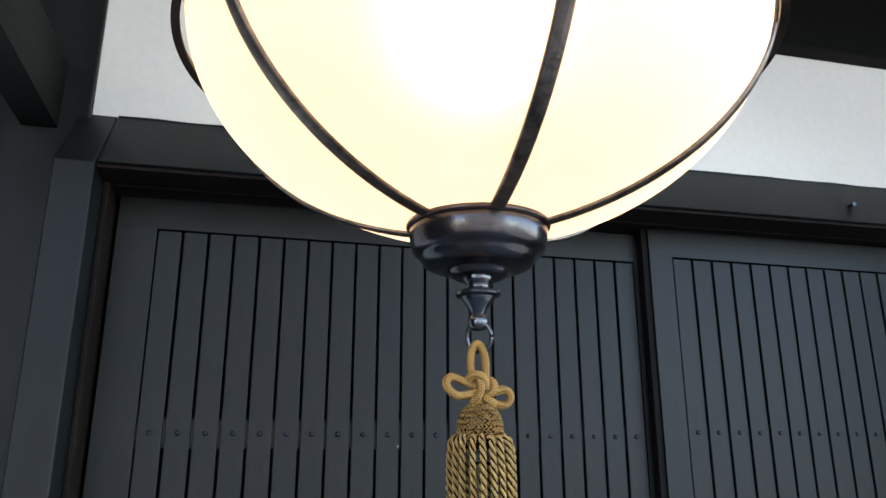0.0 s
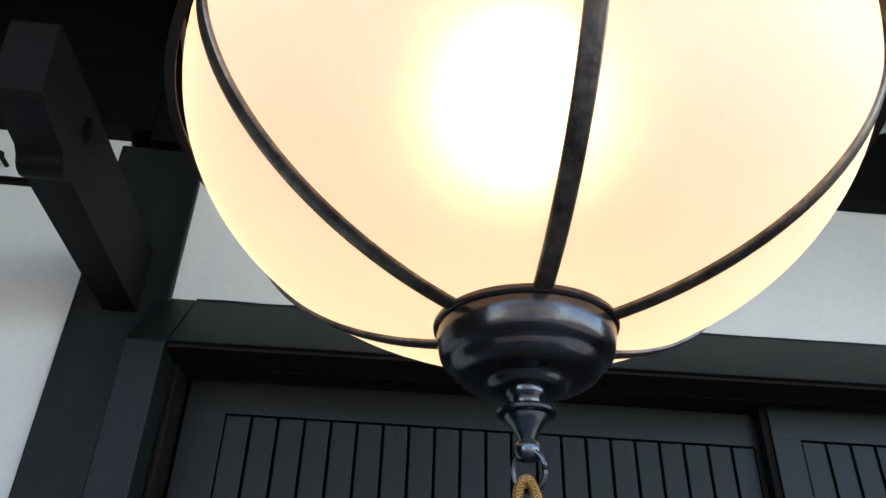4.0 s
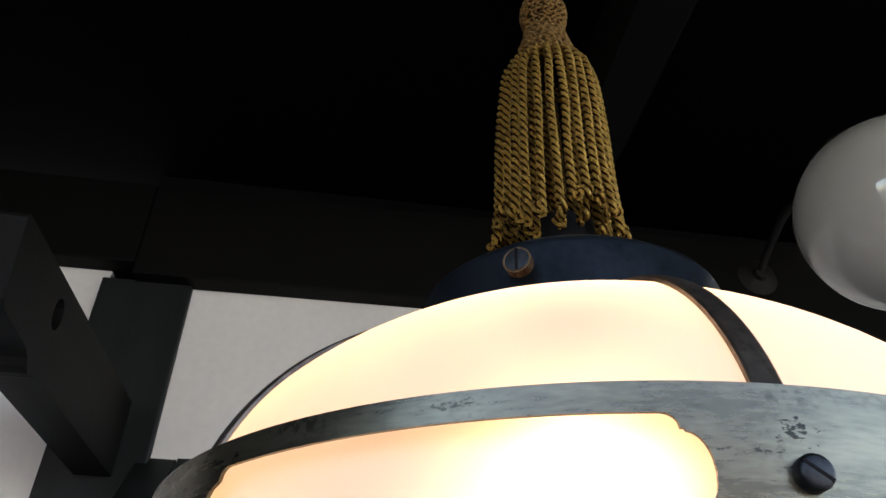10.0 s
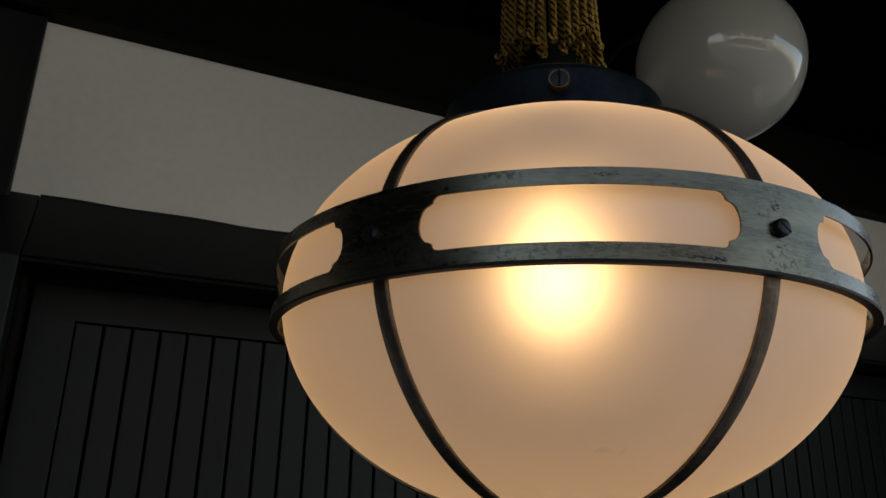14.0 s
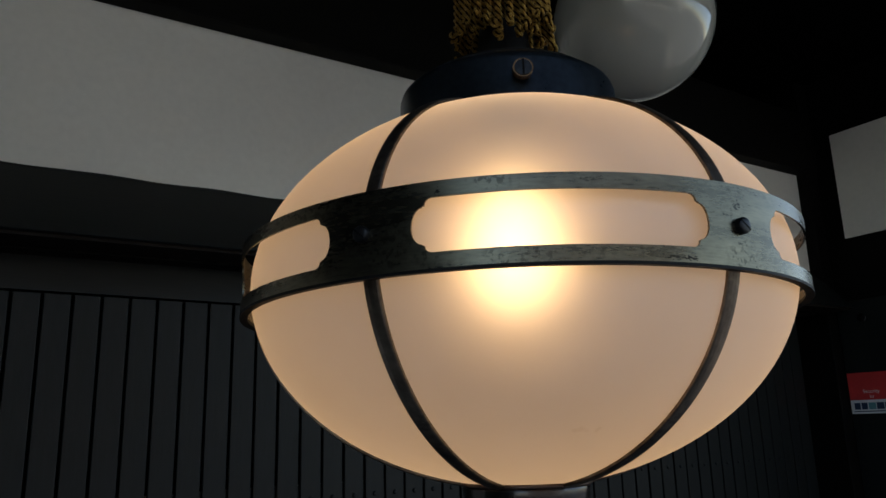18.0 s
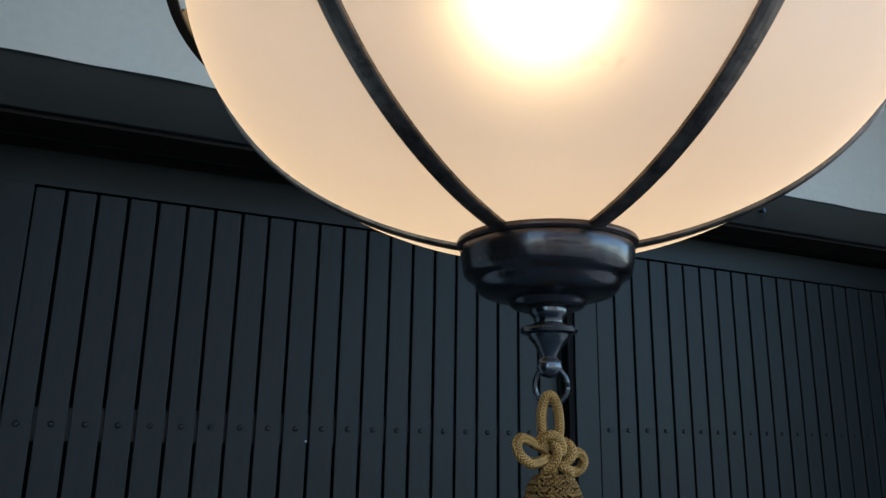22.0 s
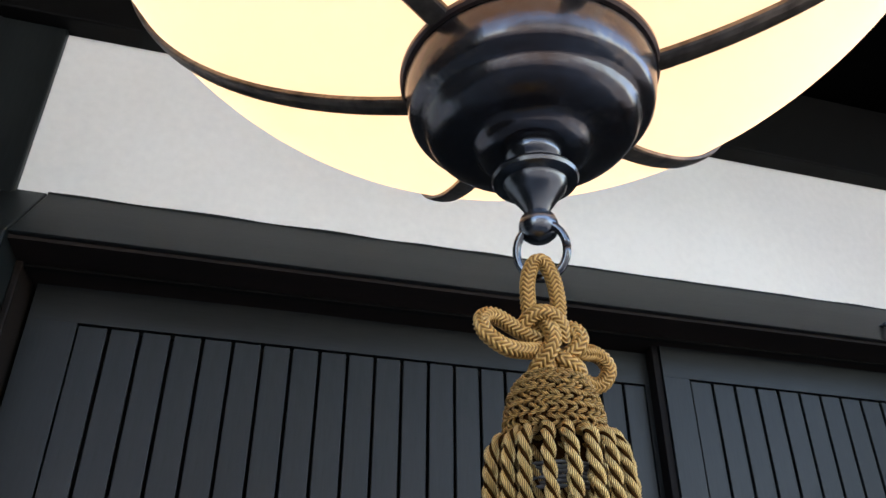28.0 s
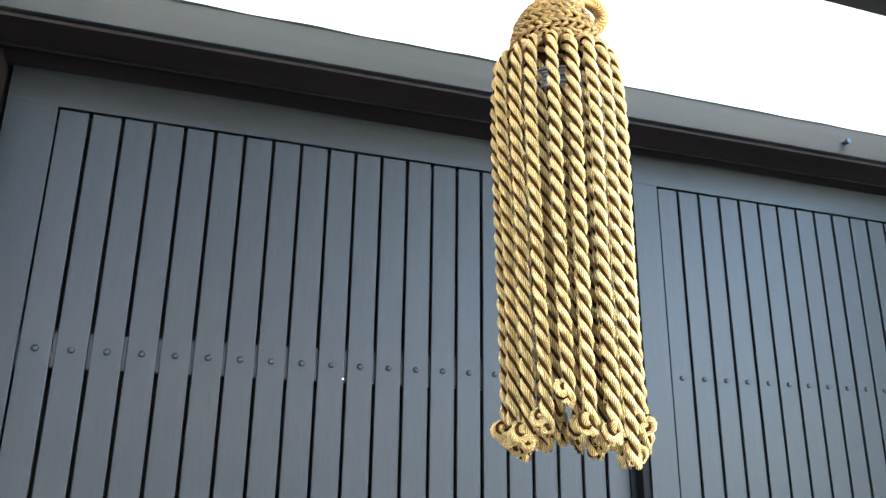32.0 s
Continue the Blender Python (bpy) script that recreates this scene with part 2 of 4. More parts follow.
def cord_material(name, color, dark, along, around, herring=0.0, relief=0.0006, metal=0.5, rough=0.36):
    """Silk cord (u along in metres, v around): slanting fibres, or a herringbone braid, groove shade put into the
    colour.
    """
    m = bpy.data.materials.new(name)
    m.use_nodes = True
    n, l = m.node_tree.nodes, m.node_tree.links
    b = n["Principled BSDF"]

    def op(kind, x, y=0.0):
        k = n.new("ShaderNodeMath")
        k.operation = kind
        for i, val in enumerate((x, y)):
            if isinstance(val, (int, float)):
                k.inputs[i].default_value = val
            else:
                l.new(val, k.inputs[i])
        return k.outputs[0]

    tc = n.new("ShaderNodeTexCoord")
    uv = n.new("ShaderNodeSeparateXYZ")
    l.new(tc.outputs["UV"], uv.inputs[0])
    slant = op("MULTIPLY", op("PINGPONG", op("MULTIPLY", uv.outputs[1], around), 0.5), herring) if herring else op("MULTIPLY", uv.outputs[1], around * 2 * math.pi)
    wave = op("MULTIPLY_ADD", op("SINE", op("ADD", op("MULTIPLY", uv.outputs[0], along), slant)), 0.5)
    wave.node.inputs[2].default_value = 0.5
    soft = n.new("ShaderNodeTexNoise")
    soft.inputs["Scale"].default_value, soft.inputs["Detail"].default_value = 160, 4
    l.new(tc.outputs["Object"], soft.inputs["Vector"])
    # same wave as the bump: grooves are darkened in the colour too
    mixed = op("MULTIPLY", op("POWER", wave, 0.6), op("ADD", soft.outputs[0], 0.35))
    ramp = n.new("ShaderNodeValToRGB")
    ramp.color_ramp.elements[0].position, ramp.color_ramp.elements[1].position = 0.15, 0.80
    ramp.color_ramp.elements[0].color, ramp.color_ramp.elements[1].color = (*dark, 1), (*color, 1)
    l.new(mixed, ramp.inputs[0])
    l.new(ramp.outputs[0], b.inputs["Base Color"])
    b.inputs["Roughness"].default_value = rough
    b.inputs["Metallic"].default_value = metal
    b.inputs["Specular IOR Level"].default_value = 0.2
    bp = n.new("ShaderNodeBump")
    bp.inputs["Strength"].default_value, bp.inputs["Distance"].default_value = 0.8, relief
    l.new(wave, bp.inputs["Height"])
    l.new(bp.outputs[0], b.inputs["Normal"])
    return m


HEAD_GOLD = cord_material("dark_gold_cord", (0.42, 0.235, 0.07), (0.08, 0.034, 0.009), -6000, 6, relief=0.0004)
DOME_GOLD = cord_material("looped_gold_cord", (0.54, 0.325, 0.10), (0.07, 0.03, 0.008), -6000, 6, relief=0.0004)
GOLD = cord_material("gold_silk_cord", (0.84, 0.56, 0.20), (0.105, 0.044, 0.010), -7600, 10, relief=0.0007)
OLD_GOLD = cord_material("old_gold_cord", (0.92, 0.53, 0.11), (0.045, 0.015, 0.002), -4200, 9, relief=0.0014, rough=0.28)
# zigzag follows the mesh bumps, so the plait's creases are shaded by colour
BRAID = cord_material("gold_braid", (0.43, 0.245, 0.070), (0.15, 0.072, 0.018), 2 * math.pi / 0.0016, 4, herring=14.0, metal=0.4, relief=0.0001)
THREAD = material("grey_thread", (0.13, 0.115, 0.10), 0.8, var=0.3, scale=300, fine=900)
# near-black brown that stands in for shade in cord grooves and between stitches
DARK_FILL = material("dark_cord_fill", (0.030, 0.012, 0.003), 0.95, spec=0.0, var=0.4, scale=200, fine=900, bump=0.2)


def opal_shade():
    """Frosted opal glass: most light scatters through, a part shows the blurred bulb."""
    m = bpy.data.materials.new("opal_shade")
    m.use_nodes = True
    n, l = m.node_tree.nodes, m.node_tree.links
    n.remove(n["Principled BSDF"])
    out = n["Material Output"]
    tc = n.new("ShaderNodeTexCoord")
    stain = n.new("ShaderNodeTexNoise")
    stain.inputs["Scale"].default_value, stain.inputs["Detail"].default_value = 7, 6
    l.new(tc.outputs["Object"], stain.inputs["Vector"])
    ramp = n.new("ShaderNodeValToRGB")
    ramp.color_ramp.elements[0].position, ramp.color_ramp.elements[1].position = 0.25, 0.6
    ramp.color_ramp.elements[0].color, ramp.color_ramp.elements[1].color = (0.81, 0.735, 0.68, 1), (0.88, 0.825, 0.79, 1)
    l.new(stain.outputs[0], ramp.inputs[0])
    fleck = n.new("ShaderNodeTexNoise")
    fleck.inputs["Scale"].default_value, fleck.inputs["Detail"].default_value = 26, 3
    stretch = n.new("ShaderNodeMapping")
    stretch.inputs["Scale"].default_value = (1.0, 1.0, 0.35)
    l.new(tc.outputs["Object"], stretch.inputs[0])
    l.new(stretch.outputs[0], fleck.inputs["Vector"])
    pick = n.new("ShaderNodeMapRange")
    pick.inputs[1].default_value, pick.inputs[2].default_value = 0.72, 0.80
    l.new(fleck.outputs[0], pick.inputs[0])
    dirt = n.new("ShaderNodeMix")
    dirt.data_type = "RGBA"
    dirt.inputs["B"].default_value = (0.45, 0.33, 0.22, 1)
    l.new(pick.outputs[0], dirt.inputs["Factor"])
    l.new(ramp.outputs[0], dirt.inputs["A"])
    ragged = n.new("ShaderNodeTexNoise")
    ragged.inputs["Scale"].default_value, ragged.inputs["Detail"].default_value = 420, 3
    l.new(tc.outputs["Object"], ragged.inputs["Vector"])
    soiled = dirt.outputs["Result"]
    for x, y, z, turn, long, thin in ((-0.0415, -0.186, -0.043, 40, 0.0034, 0.0013), (-0.0378, -0.188, -0.0395, 45, 0.0036, 0.0010), (-0.0348, -0.1895, -0.0362, 55, 0.0022, 0.0010), (-0.0302, -0.192, -0.0300, 62, 0.0030, 0.0007),
                                      (-0.0276, -0.1933, -0.0275, 10, 0.0024, 0.0008), (-0.0342, -0.1847, -0.0489, 30, 0.0009, 0.0007), (-0.0655, -0.166, -0.066, 92, 0.0085, 0.0006)):
        mp = n.new("ShaderNodeMapping")
        mp.vector_type = "TEXTURE"
        mp.inputs["Location"].default_value = (x, y, z)
        mp.inputs["Rotation"].default_value = (0, radians(-turn), 0)
        mp.inputs["Scale"].default_value = (long, 0.012, thin)
        l.new(tc.outputs["Object"], mp.inputs[0])
        far = n.new("ShaderNodeVectorMath")
        far.operation = "LENGTH"
        l.new(mp.outputs[0], far.inputs[0])
        edge = n.new("ShaderNodeMath")
        edge.operation = "MULTIPLY_ADD"
        l.new(ragged.outputs[0], edge.inputs[0])
        edge.inputs[1].default_value = 3.0
        l.new(far.outputs["Value"], edge.inputs[2])
        fade = n.new("ShaderNodeMapRange")
        fade.inputs[1].default_value, fade.inputs[2].default_value = 0.9, 1.6
        fade.inputs[3].default_value, fade.inputs[4].default_value = 0.16, 0.0
        l.new(edge.outputs[0], fade.inputs[0])
        mark = n.new("ShaderNodeMix")
        mark.data_type = "RGBA"
        mark.inputs["B"].default_value = (0.42, 0.27, 0.14, 1)
        l.new(fade.outputs[0], mark.inputs["Factor"])
        l.new(soiled, mark.inputs["A"])
        soiled = mark.outputs["Result"]
    diff, trans, clear, haze, gloss = [n.new("ShaderNodeBsdf" + k) for k in ("Diffuse", "Translucent", "Refraction", "Refraction", "Glossy")]
    for k in (diff, trans):
        l.new(soiled, k.inputs["Color"])
    for k, rough, color in ((clear, 0.58, (0.97, 0.90, 0.78, 1)), (haze, 0.88, (0.95, 0.77, 0.52, 1))):
        k.inputs["Roughness"].default_value, k.inputs["IOR"].default_value = rough, 1.2
        k.inputs["Color"].default_value = color
    both = n.new("ShaderNodeMixShader")
    both.inputs[0].default_value = 0.70
    l.new(clear.outputs[0], both.inputs[1])
    l.new(haze.outputs[0], both.inputs[2])
    gloss.inputs["Roughness"].default_value = 0.3
    a, b2, c = [n.new("ShaderNodeMixShader") for _ in range(3)]
    a.inputs[0].default_value, b2.inputs[0].default_value, c.inputs[0].default_value = 0.31, 0.37, 0.03
    l.new(diff.outputs[0], a.inputs[1])
    l.new(trans.outputs[0], a.inputs[2])
    l.new(a.outputs[0], b2.inputs[1])
    l.new(both.outputs[0], b2.inputs[2])
    l.new(b2.outputs[0], c.inputs[1])
    l.new(gloss.outputs[0], c.inputs[2])
    l.new(c.outputs[0], out.inputs[0])
    return m


OPAL = opal_shade()
FILAMENT = bpy.data.materials.new("lit_bulb")
FILAMENT.use_nodes = True
FILAMENT.node_tree.nodes["Principled BSDF"].inputs["Emission Color"].default_value = (1.0, 0.66, 0.32, 1)
FILAMENT.node_tree.nodes["Principled BSDF"].inputs["Emission Strength"].default_value = 2.6

# ---- building helpers ----


def part(name, bm, mat, parent=None, label="", smooth=False, at=None):
    """Links a bmesh (or a mesh) as one object under a thing or a part."""
    if isinstance(bm, bmesh.types.BMesh):
        bmesh.ops.recalc_face_normals(bm, faces=bm.faces)
        for e in bm.edges:
            e.smooth = not (len(e.link_faces) == 2 and e.calc_face_angle() > radians(38))
        me = bpy.data.meshes.new(name)
        bm.to_mesh(me)
        bm.free()
    else:
        me = bm
    if mat and not me.materials:
        me.materials.append(mat)
    if smooth:
        for p in me.polygons:
            p.use_smooth = True
    ob = new(name, me)
    if parent:
        ob.parent = parent
    if at is not None:
        ob.matrix_basis = at
    if label:
        ob["label"] = label
    return ob


def thing(name, place, label, category, group=""):
    ob = new(name)
    ob.empty_display_size = 0.05
    ob.location = place
    return tagged(ob, label, category, group)


def box(lo, hi, bevel=0.0, bm=None):
    bm = bm or bmesh.new()
    made = bmesh.ops.create_cube(bm, size=1)["verts"]
    for v in made:
        v.co = Vector([lo[i] + (v.co[i] + 0.5) * (hi[i] - lo[i]) for i in range(3)])
    if bevel:
        bmesh.ops.bevel(bm, geom=list({e for v in made for e in v.link_edges}), offset=bevel, segments=2, affect="EDGES", profile=0.5)
    return bm


def prism(outline, axis, lo, hi, bevel=0.0):
    """A polygon in the two other axes, pushed along one axis."""
    bm = bmesh.new()
    others = [i for i in range(3) if i != axis]
    ring = []
    for p in outline:
        co = [0, 0, 0]
        co[others[0]], co[others[1]], co[axis] = p[0], p[1], lo
        ring.append(bm.verts.new(co))
    face = bm.faces.new(ring)
    up = bmesh.ops.extrude_face_region(bm, geom=[face])["geom"]
    for v in up:
        if isinstance(v, bmesh.types.BMVert):
            v.co[axis] = hi
    if bevel:
        bmesh.ops.bevel(bm, geom=list(bm.edges), offset=bevel, segments=2, affect="EDGES", profile=0.5)
    return bm


def lathe(profile, n=64, closed=False):
    """Turns (radius, height) pairs about z."""
    verts, faces = [], []
    k = len(profile)
    for i in range(n):
        a = 2 * math.pi * i / n
        verts += [(r * math.cos(a), r * math.sin(a), z) for r, z in profile]
    for i in range(n):
        j = (i + 1) % n
        for q in range(k if closed else k - 1):
            w = (q + 1) % k
            faces.append((i * k + q, j * k + q, j * k + w, i * k + w))
    me = bpy.data.meshes.new("turned")
    me.from_pydata(verts, [], faces)
    bm = bmesh.new()
    bm.from_mesh(me)
    bpy.data.meshes.remove(me)
    bmesh.ops.remove_doubles(bm, verts=bm.verts, dist=1e-6)
    return bm


def glide(points, steps):
    """A smooth line (Catmull-Rom) through a few control points."""
    p = [Vector(q) for q in points]
    p = [2 * p[0] - p[1]] + p + [2 * p[-1] - p[-2]]
    out = []
    for i in range(1, len(p) - 2):
        for s in range(steps):
            t = s / steps
            out.append(0.5 * (2 * p[i] + (p[i + 1] - p[i - 1]) * t + (2 * p[i - 1] - 5 * p[i] + 4 * p[i + 1] - p[i + 2]) * t * t
                              + (3 * p[i] - p[i - 1] - 3 * p[i + 1] + p[i + 2]) * t ** 3))
    out.append(p[-2])
    return out


def frames_along(line):
    """Tangent and two side vectors at each point, carried along without twist."""
    out = []
    side = None
    for i, p in enumerate(line):
        t = (line[min(i + 1, len(line) - 1)] - line[max(i - 1, 0)]).normalized()
        if side is None:
            side = t.orthogonal().normalized()
        side = (side - t * side.dot(t)).normalized()
        out.append((p, t, side, t.cross(side)))
    return out


def tube_data(line, radius, sides, verts, faces, uvs, spin=0.0, taper=False):
    base = len(verts)
    fr = frames_along(line)
    length = 0.0
    rows = []
    for i, (p, t, a, b) in enumerate(fr):
        if i:
            length += (p - fr[i - 1][0]).length
        r = radius
        if taper and (i == 0 or i == len(fr) - 1):
            r = radius * 0.55
        for k in range(sides):
            w = 2 * math.pi * k / sides + spin * length
            verts.append(p + r * (math.cos(w) * a + math.sin(w) * b))
        rows.append(length)
    for i in range(len(fr) - 1):
        for k in range(sides):
            q = (k + 1) % sides
            faces.append((base + i * sides + k, base + i * sides + q, base + (i + 1) * sides + q, base + (i + 1) * sides + k))
            v0, v1 = k / sides, (k + 1) / sides
            uvs += [(rows[i], v0), (rows[i], v1), (rows[i + 1], v1), (rows[i + 1], v0)]
    for i in (0, len(fr) - 1):
        ring = [base + i * sides + k for k in range(sides)]
        faces.append(tuple(ring if i else ring[::-1]))
        uvs += [(rows[i], 0.5)] * sides


def mesh_of(name, verts, faces, uvs=None):
    me = bpy.data.meshes.new(name)
    me.from_pydata([tuple(v) for v in verts], [], faces)
    if uvs:
        layer = me.uv_layers.new(name="UVMap")
        layer.data.foreach_set("uv", np.array(uvs, dtype=np.float32).ravel())
    me.polygons.foreach_set("use_smooth", [True] * len(me.polygons))
    return me


def tube(name, points, radius, sides=10, steps=8):
    verts, faces, uvs = [], [], []
    tube_data(glide(points, steps), radius, sides, verts, faces, uvs)
    return mesh_of(name, verts, faces, uvs)


def twisted(name, line, ply_radius, offset, pitch, mat, sides=8, phase=0.0, fill=(0.86, 0.62)):
    """A cord of two plies wound round each other along a line, dark threads added in the grooves as their shade."""
    verts, faces, uvs = [], [], []
    fr = frames_along(line)
    run = [0.0]
    for i in range(1, len(fr)):
        run.append(run[-1] + (fr[i][0] - fr[i - 1][0]).length)
    for ply in range(2):
        path = [p + offset * (math.cos(w) * a + math.sin(w) * b)
                for (p, t, a, b), w in ((f, phase + ply * math.pi - 2 * math.pi * s / pitch) for f, s in zip(fr, run))]
        tube_data(path, ply_radius, sides, verts, faces, uvs, taper=True)
    plies = len(faces)
    # two added dark threads give the grooves between the plies their shade
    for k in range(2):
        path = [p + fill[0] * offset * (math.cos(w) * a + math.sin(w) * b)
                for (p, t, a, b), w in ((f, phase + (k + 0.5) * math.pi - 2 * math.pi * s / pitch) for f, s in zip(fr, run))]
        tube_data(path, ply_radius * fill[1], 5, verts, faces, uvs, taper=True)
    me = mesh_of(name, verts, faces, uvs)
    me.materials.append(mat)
    me.materials.append(DARK_FILL)
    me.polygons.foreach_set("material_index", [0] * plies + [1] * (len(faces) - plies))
    return me


def resample(line, step):
    out, carry = [line[0]], 0.0
    for a, b in zip(line, line[1:]):
        d = (b - a).length
        s = step - carry
        while s <= d:
            out.append(a.lerp(b, s / d))
            s += step
        carry = (carry + d) % step
    return out


# ---- structure ----
def settled(ob):
    """The old frame has sunk a little towards the post: timbers rise along x."""
    for v in ob.data.vertices:
        v.co.z += 0.0105 * (v.co.x + 0.45)
    return ob


part("floor", box((-3, -1.4, -0.05), (SIDE_X + 0.2, 1.3, 0.0)), PAVING)["kind"] = "structure"
part("ground", box((-60, -60, -0.4), (60, 60, -0.06)), ASPHALT)["kind"] = "structure"
plaster_band = part("wall_north", box((-0.49, PLASTER_Y, 2.06), (SIDE_X + 0.02, PLASTER_Y + 0.1, 2.52)), PLASTER)
tagged(plaster_band, "off-white lime plaster band above the doors", "wall", kind="structure")
part("wall_west", box((-3.0, PLASTER_Y, -0.05), (-0.655, PLASTER_Y + 0.1, 2.52)), PLASTER)["kind"] = "structure"
# unseen wall, added to block side light and darken the band's left
part("wall_west_unseen", box((-2.4, -1.4, -0.05), (-2.2, PLASTER_Y, 2.9)), TIMBER)["kind"] = "structure"
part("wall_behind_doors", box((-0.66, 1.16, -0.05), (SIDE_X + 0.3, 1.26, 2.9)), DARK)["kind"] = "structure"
part("wall_east", box((SIDE_X + 0.004, 0.1, -0.05), (SIDE_X + 0.2, 1.1, 2.9)), TIMBER)["kind"] = "structure"
part("wall_east_plaster", box((SIDE_X - 0.004, 0.14, 2.2390), (SIDE_X + 0.05, 0.923, 2.629)), PLASTER)["kind"] = "structure"
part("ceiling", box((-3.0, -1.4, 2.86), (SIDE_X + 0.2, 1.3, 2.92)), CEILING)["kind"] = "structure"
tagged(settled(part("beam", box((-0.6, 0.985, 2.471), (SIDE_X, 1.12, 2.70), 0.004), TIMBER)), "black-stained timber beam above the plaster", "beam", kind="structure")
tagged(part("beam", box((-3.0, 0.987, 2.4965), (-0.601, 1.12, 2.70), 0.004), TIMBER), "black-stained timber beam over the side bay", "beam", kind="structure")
tagged(part("batten", box((-1.7, 1.018, 2.349), (-0.665, PLASTER_Y + 0.002, 2.361), 0.002), TIMBER), "thin black batten across the white plaster", "batten", kind="structure")
tagged(part("post", box((-0.666, 1.02, 0), (-0.483, 1.16, 2.474), 0.004), PAINT), "dark grey painted timber post", "post", kind="structure")
tagged(part("post", box((2.197, 0.992, 0), (SIDE_X + 0.003, 1.16, 2.86), 0.004), TIMBER), "black-stained corner post", "post", kind="structure")
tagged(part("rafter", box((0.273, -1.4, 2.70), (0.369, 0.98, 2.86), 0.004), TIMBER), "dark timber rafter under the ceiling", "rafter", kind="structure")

# sloping drip board over the doors and the casing beside them
tagged(settled(part("lintel", prism([(0.893, 1.955), (1.034, 2.109), (1.16, 2.109), (1.16, 1.955)], 0, -0.4345, 2.19, 0.003), PAINT_ALONG)), "dark grey painted sloping lintel over the sliding doors", "lintel", kind="structure")
filler_verts, filler_faces = [], []
for i in range(261):
    x = -0.434 + i * 0.0099
    h = 2.110 + 0.003 * noise.noise((x * 9, 0, 0)) + 0.0035 * max(0, noise.noise((x * 2.3, 4, 0)))
    filler_verts += [(x, 1.031, 2.105), (x, 1.031, h), (x, 1.036, h + 0.001), (x, 1.036, 2.105)]
    if i:
        q = i * 4
        filler_faces += [(q - 4 + k, q - 4 + (k + 1) % 4, q + (k + 1) % 4, q + k) for k in range(4)]
filler = bpy.data.meshes.new("filler")
filler.from_pydata(filler_verts, [], filler_faces)
tagged(settled(part("filler_strip", filler, PAINT)), "ragged painted filler where the lintel meets plaster", "trim", kind="structure")
tagged(settled(part("soffit", box((-0.434, 0.905, 1.9485), (2.19, 1.09, 1.9546)), SOFFIT)), "dark brown underside of the lintel", "soffit", kind="structure")
tagged(settled(part("door_track", box((-0.43, 0.985, 1.943), (2.19, 0.998, 1.9483), 0.001), TIMBER)), "dark timber guide strip under the lintel", "track", kind="structure")
tagged(part("casing", prism([(0.893, 0.0), (0.893, 1.955), (1.034, 2.109), (1.10, 2.109), (1.10, 0.0)], 0, -0.505, -0.4355, 0.003), PAINT), "dark grey painted door casing", "casing", kind="structure")
tagged(part("jamb", box((-0.4355, 0.98, 0), (-0.424, 1.15, 1.9545), 0.003), SOFFIT), "dark brown worn door jamb", "jamb", kind="structure")

# ---- sliding doors ----
slat_mesh = None


def sliding_door(name, x, y, slats, pitch, label, head=1.887, stile=0.075):
    global slat_mesh
    width = slats * pitch
    door = thing(name, (x, y, 0.02), label, "door", "sliding doors")
    door["kind"] = "structure"
    top = head - 0.02
    part("stile", box((-stile, -0.0008, 0), (0, 0.026, top - 0.0001), 0.0003), PAINT, door)
    part("stile", box((width, -0.0008, 0), (width + stile, 0.026, top - 0.0001), 0.0003), PAINT, door)
    part("top_rail", box((-stile, -0.0008, top), (width + stile, 0.026, head + 0.0465), 0.0003), PAINT_ALONG, door)
    part("bottom_rail", box((0, -0.004, 0), (width, 0.026, 0.12), 0.003), PAINT_ALONG, door)
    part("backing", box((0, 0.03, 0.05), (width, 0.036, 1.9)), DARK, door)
    part("cross_rail", box((0, 0.0085, 1.443), (width, 0.024, 1.497)), PAINT_ALONG, door)
    if slat_mesh is None:
        bm = box((0.003, 0.0, 0.1), (0.047, 0.008, top - 0.004), 0.0012)
        slat_mesh = bpy.data.meshes.new("slat")
        bm.to_mesh(slat_mesh)
        bm.free()
        slat_mesh.materials.append(PAINT)
    for i in range(slats):
        s = part("slat", slat_mesh, PAINT, door)
        s.location = (i * pitch, random.uniform(-0.0006, 0.0006), head - 1.887)
        stud = part("stud", stud_mesh, PAINT, s)
        stud.location = (0.025, 0, 1.470)
    for s in door.children:
        if s.name.startswith("slat"):
            s.scale.x = pitch / 0.05
    return door


stud_bm = lathe([(0.0001, 0.0032), (0.002, 0.0031), (0.0042, 0.0022), (0.0052, 0.0), (0.006, 0.0)], 12)
bmesh.ops.rotate(stud_bm, verts=stud_bm.verts, cent=(0, 0, 0), matrix=Matrix.Rotation(radians(90), 3, "X"))
stud_mesh = bpy.data.meshes.new("stud")
stud_bm.to_mesh(stud_mesh)
stud_bm.free()
stud_mesh.materials.append(PAINT)
sliding_door("door_1", -0.3405, DOOR_Y, 21, 0.05, "dark grey painted sliding door with vertical boards and studs")
door_2 = sliding_door("door_2", 0.792, 1.0276, 23, 0.0522, "dark grey painted sliding door overlapping its neighbour", 1.8965, 0.058)
fleck = thing("paint_fleck", (0.1553, DOOR_Y - 0.0005, 1.4676), "tiny white fleck of paint on the dark door", "paint fleck")
part("chip", lathe([(0.0001, 0.0008), (0.0014, 0.0006), (0.0019, 0.0)], 9), WHITE, fleck, at=pose(0, 0, 0, 90, 0, 0))
# near-black strip painted in for the shaded gap beside the overlapping door
part("gap_shade_strip", box((-0.074, 0.004, 0.0), (-0.0585, 0.03, 1.943), 0.002), DARK, door_2, "dark strip standing in for the shaded gap between the doors")
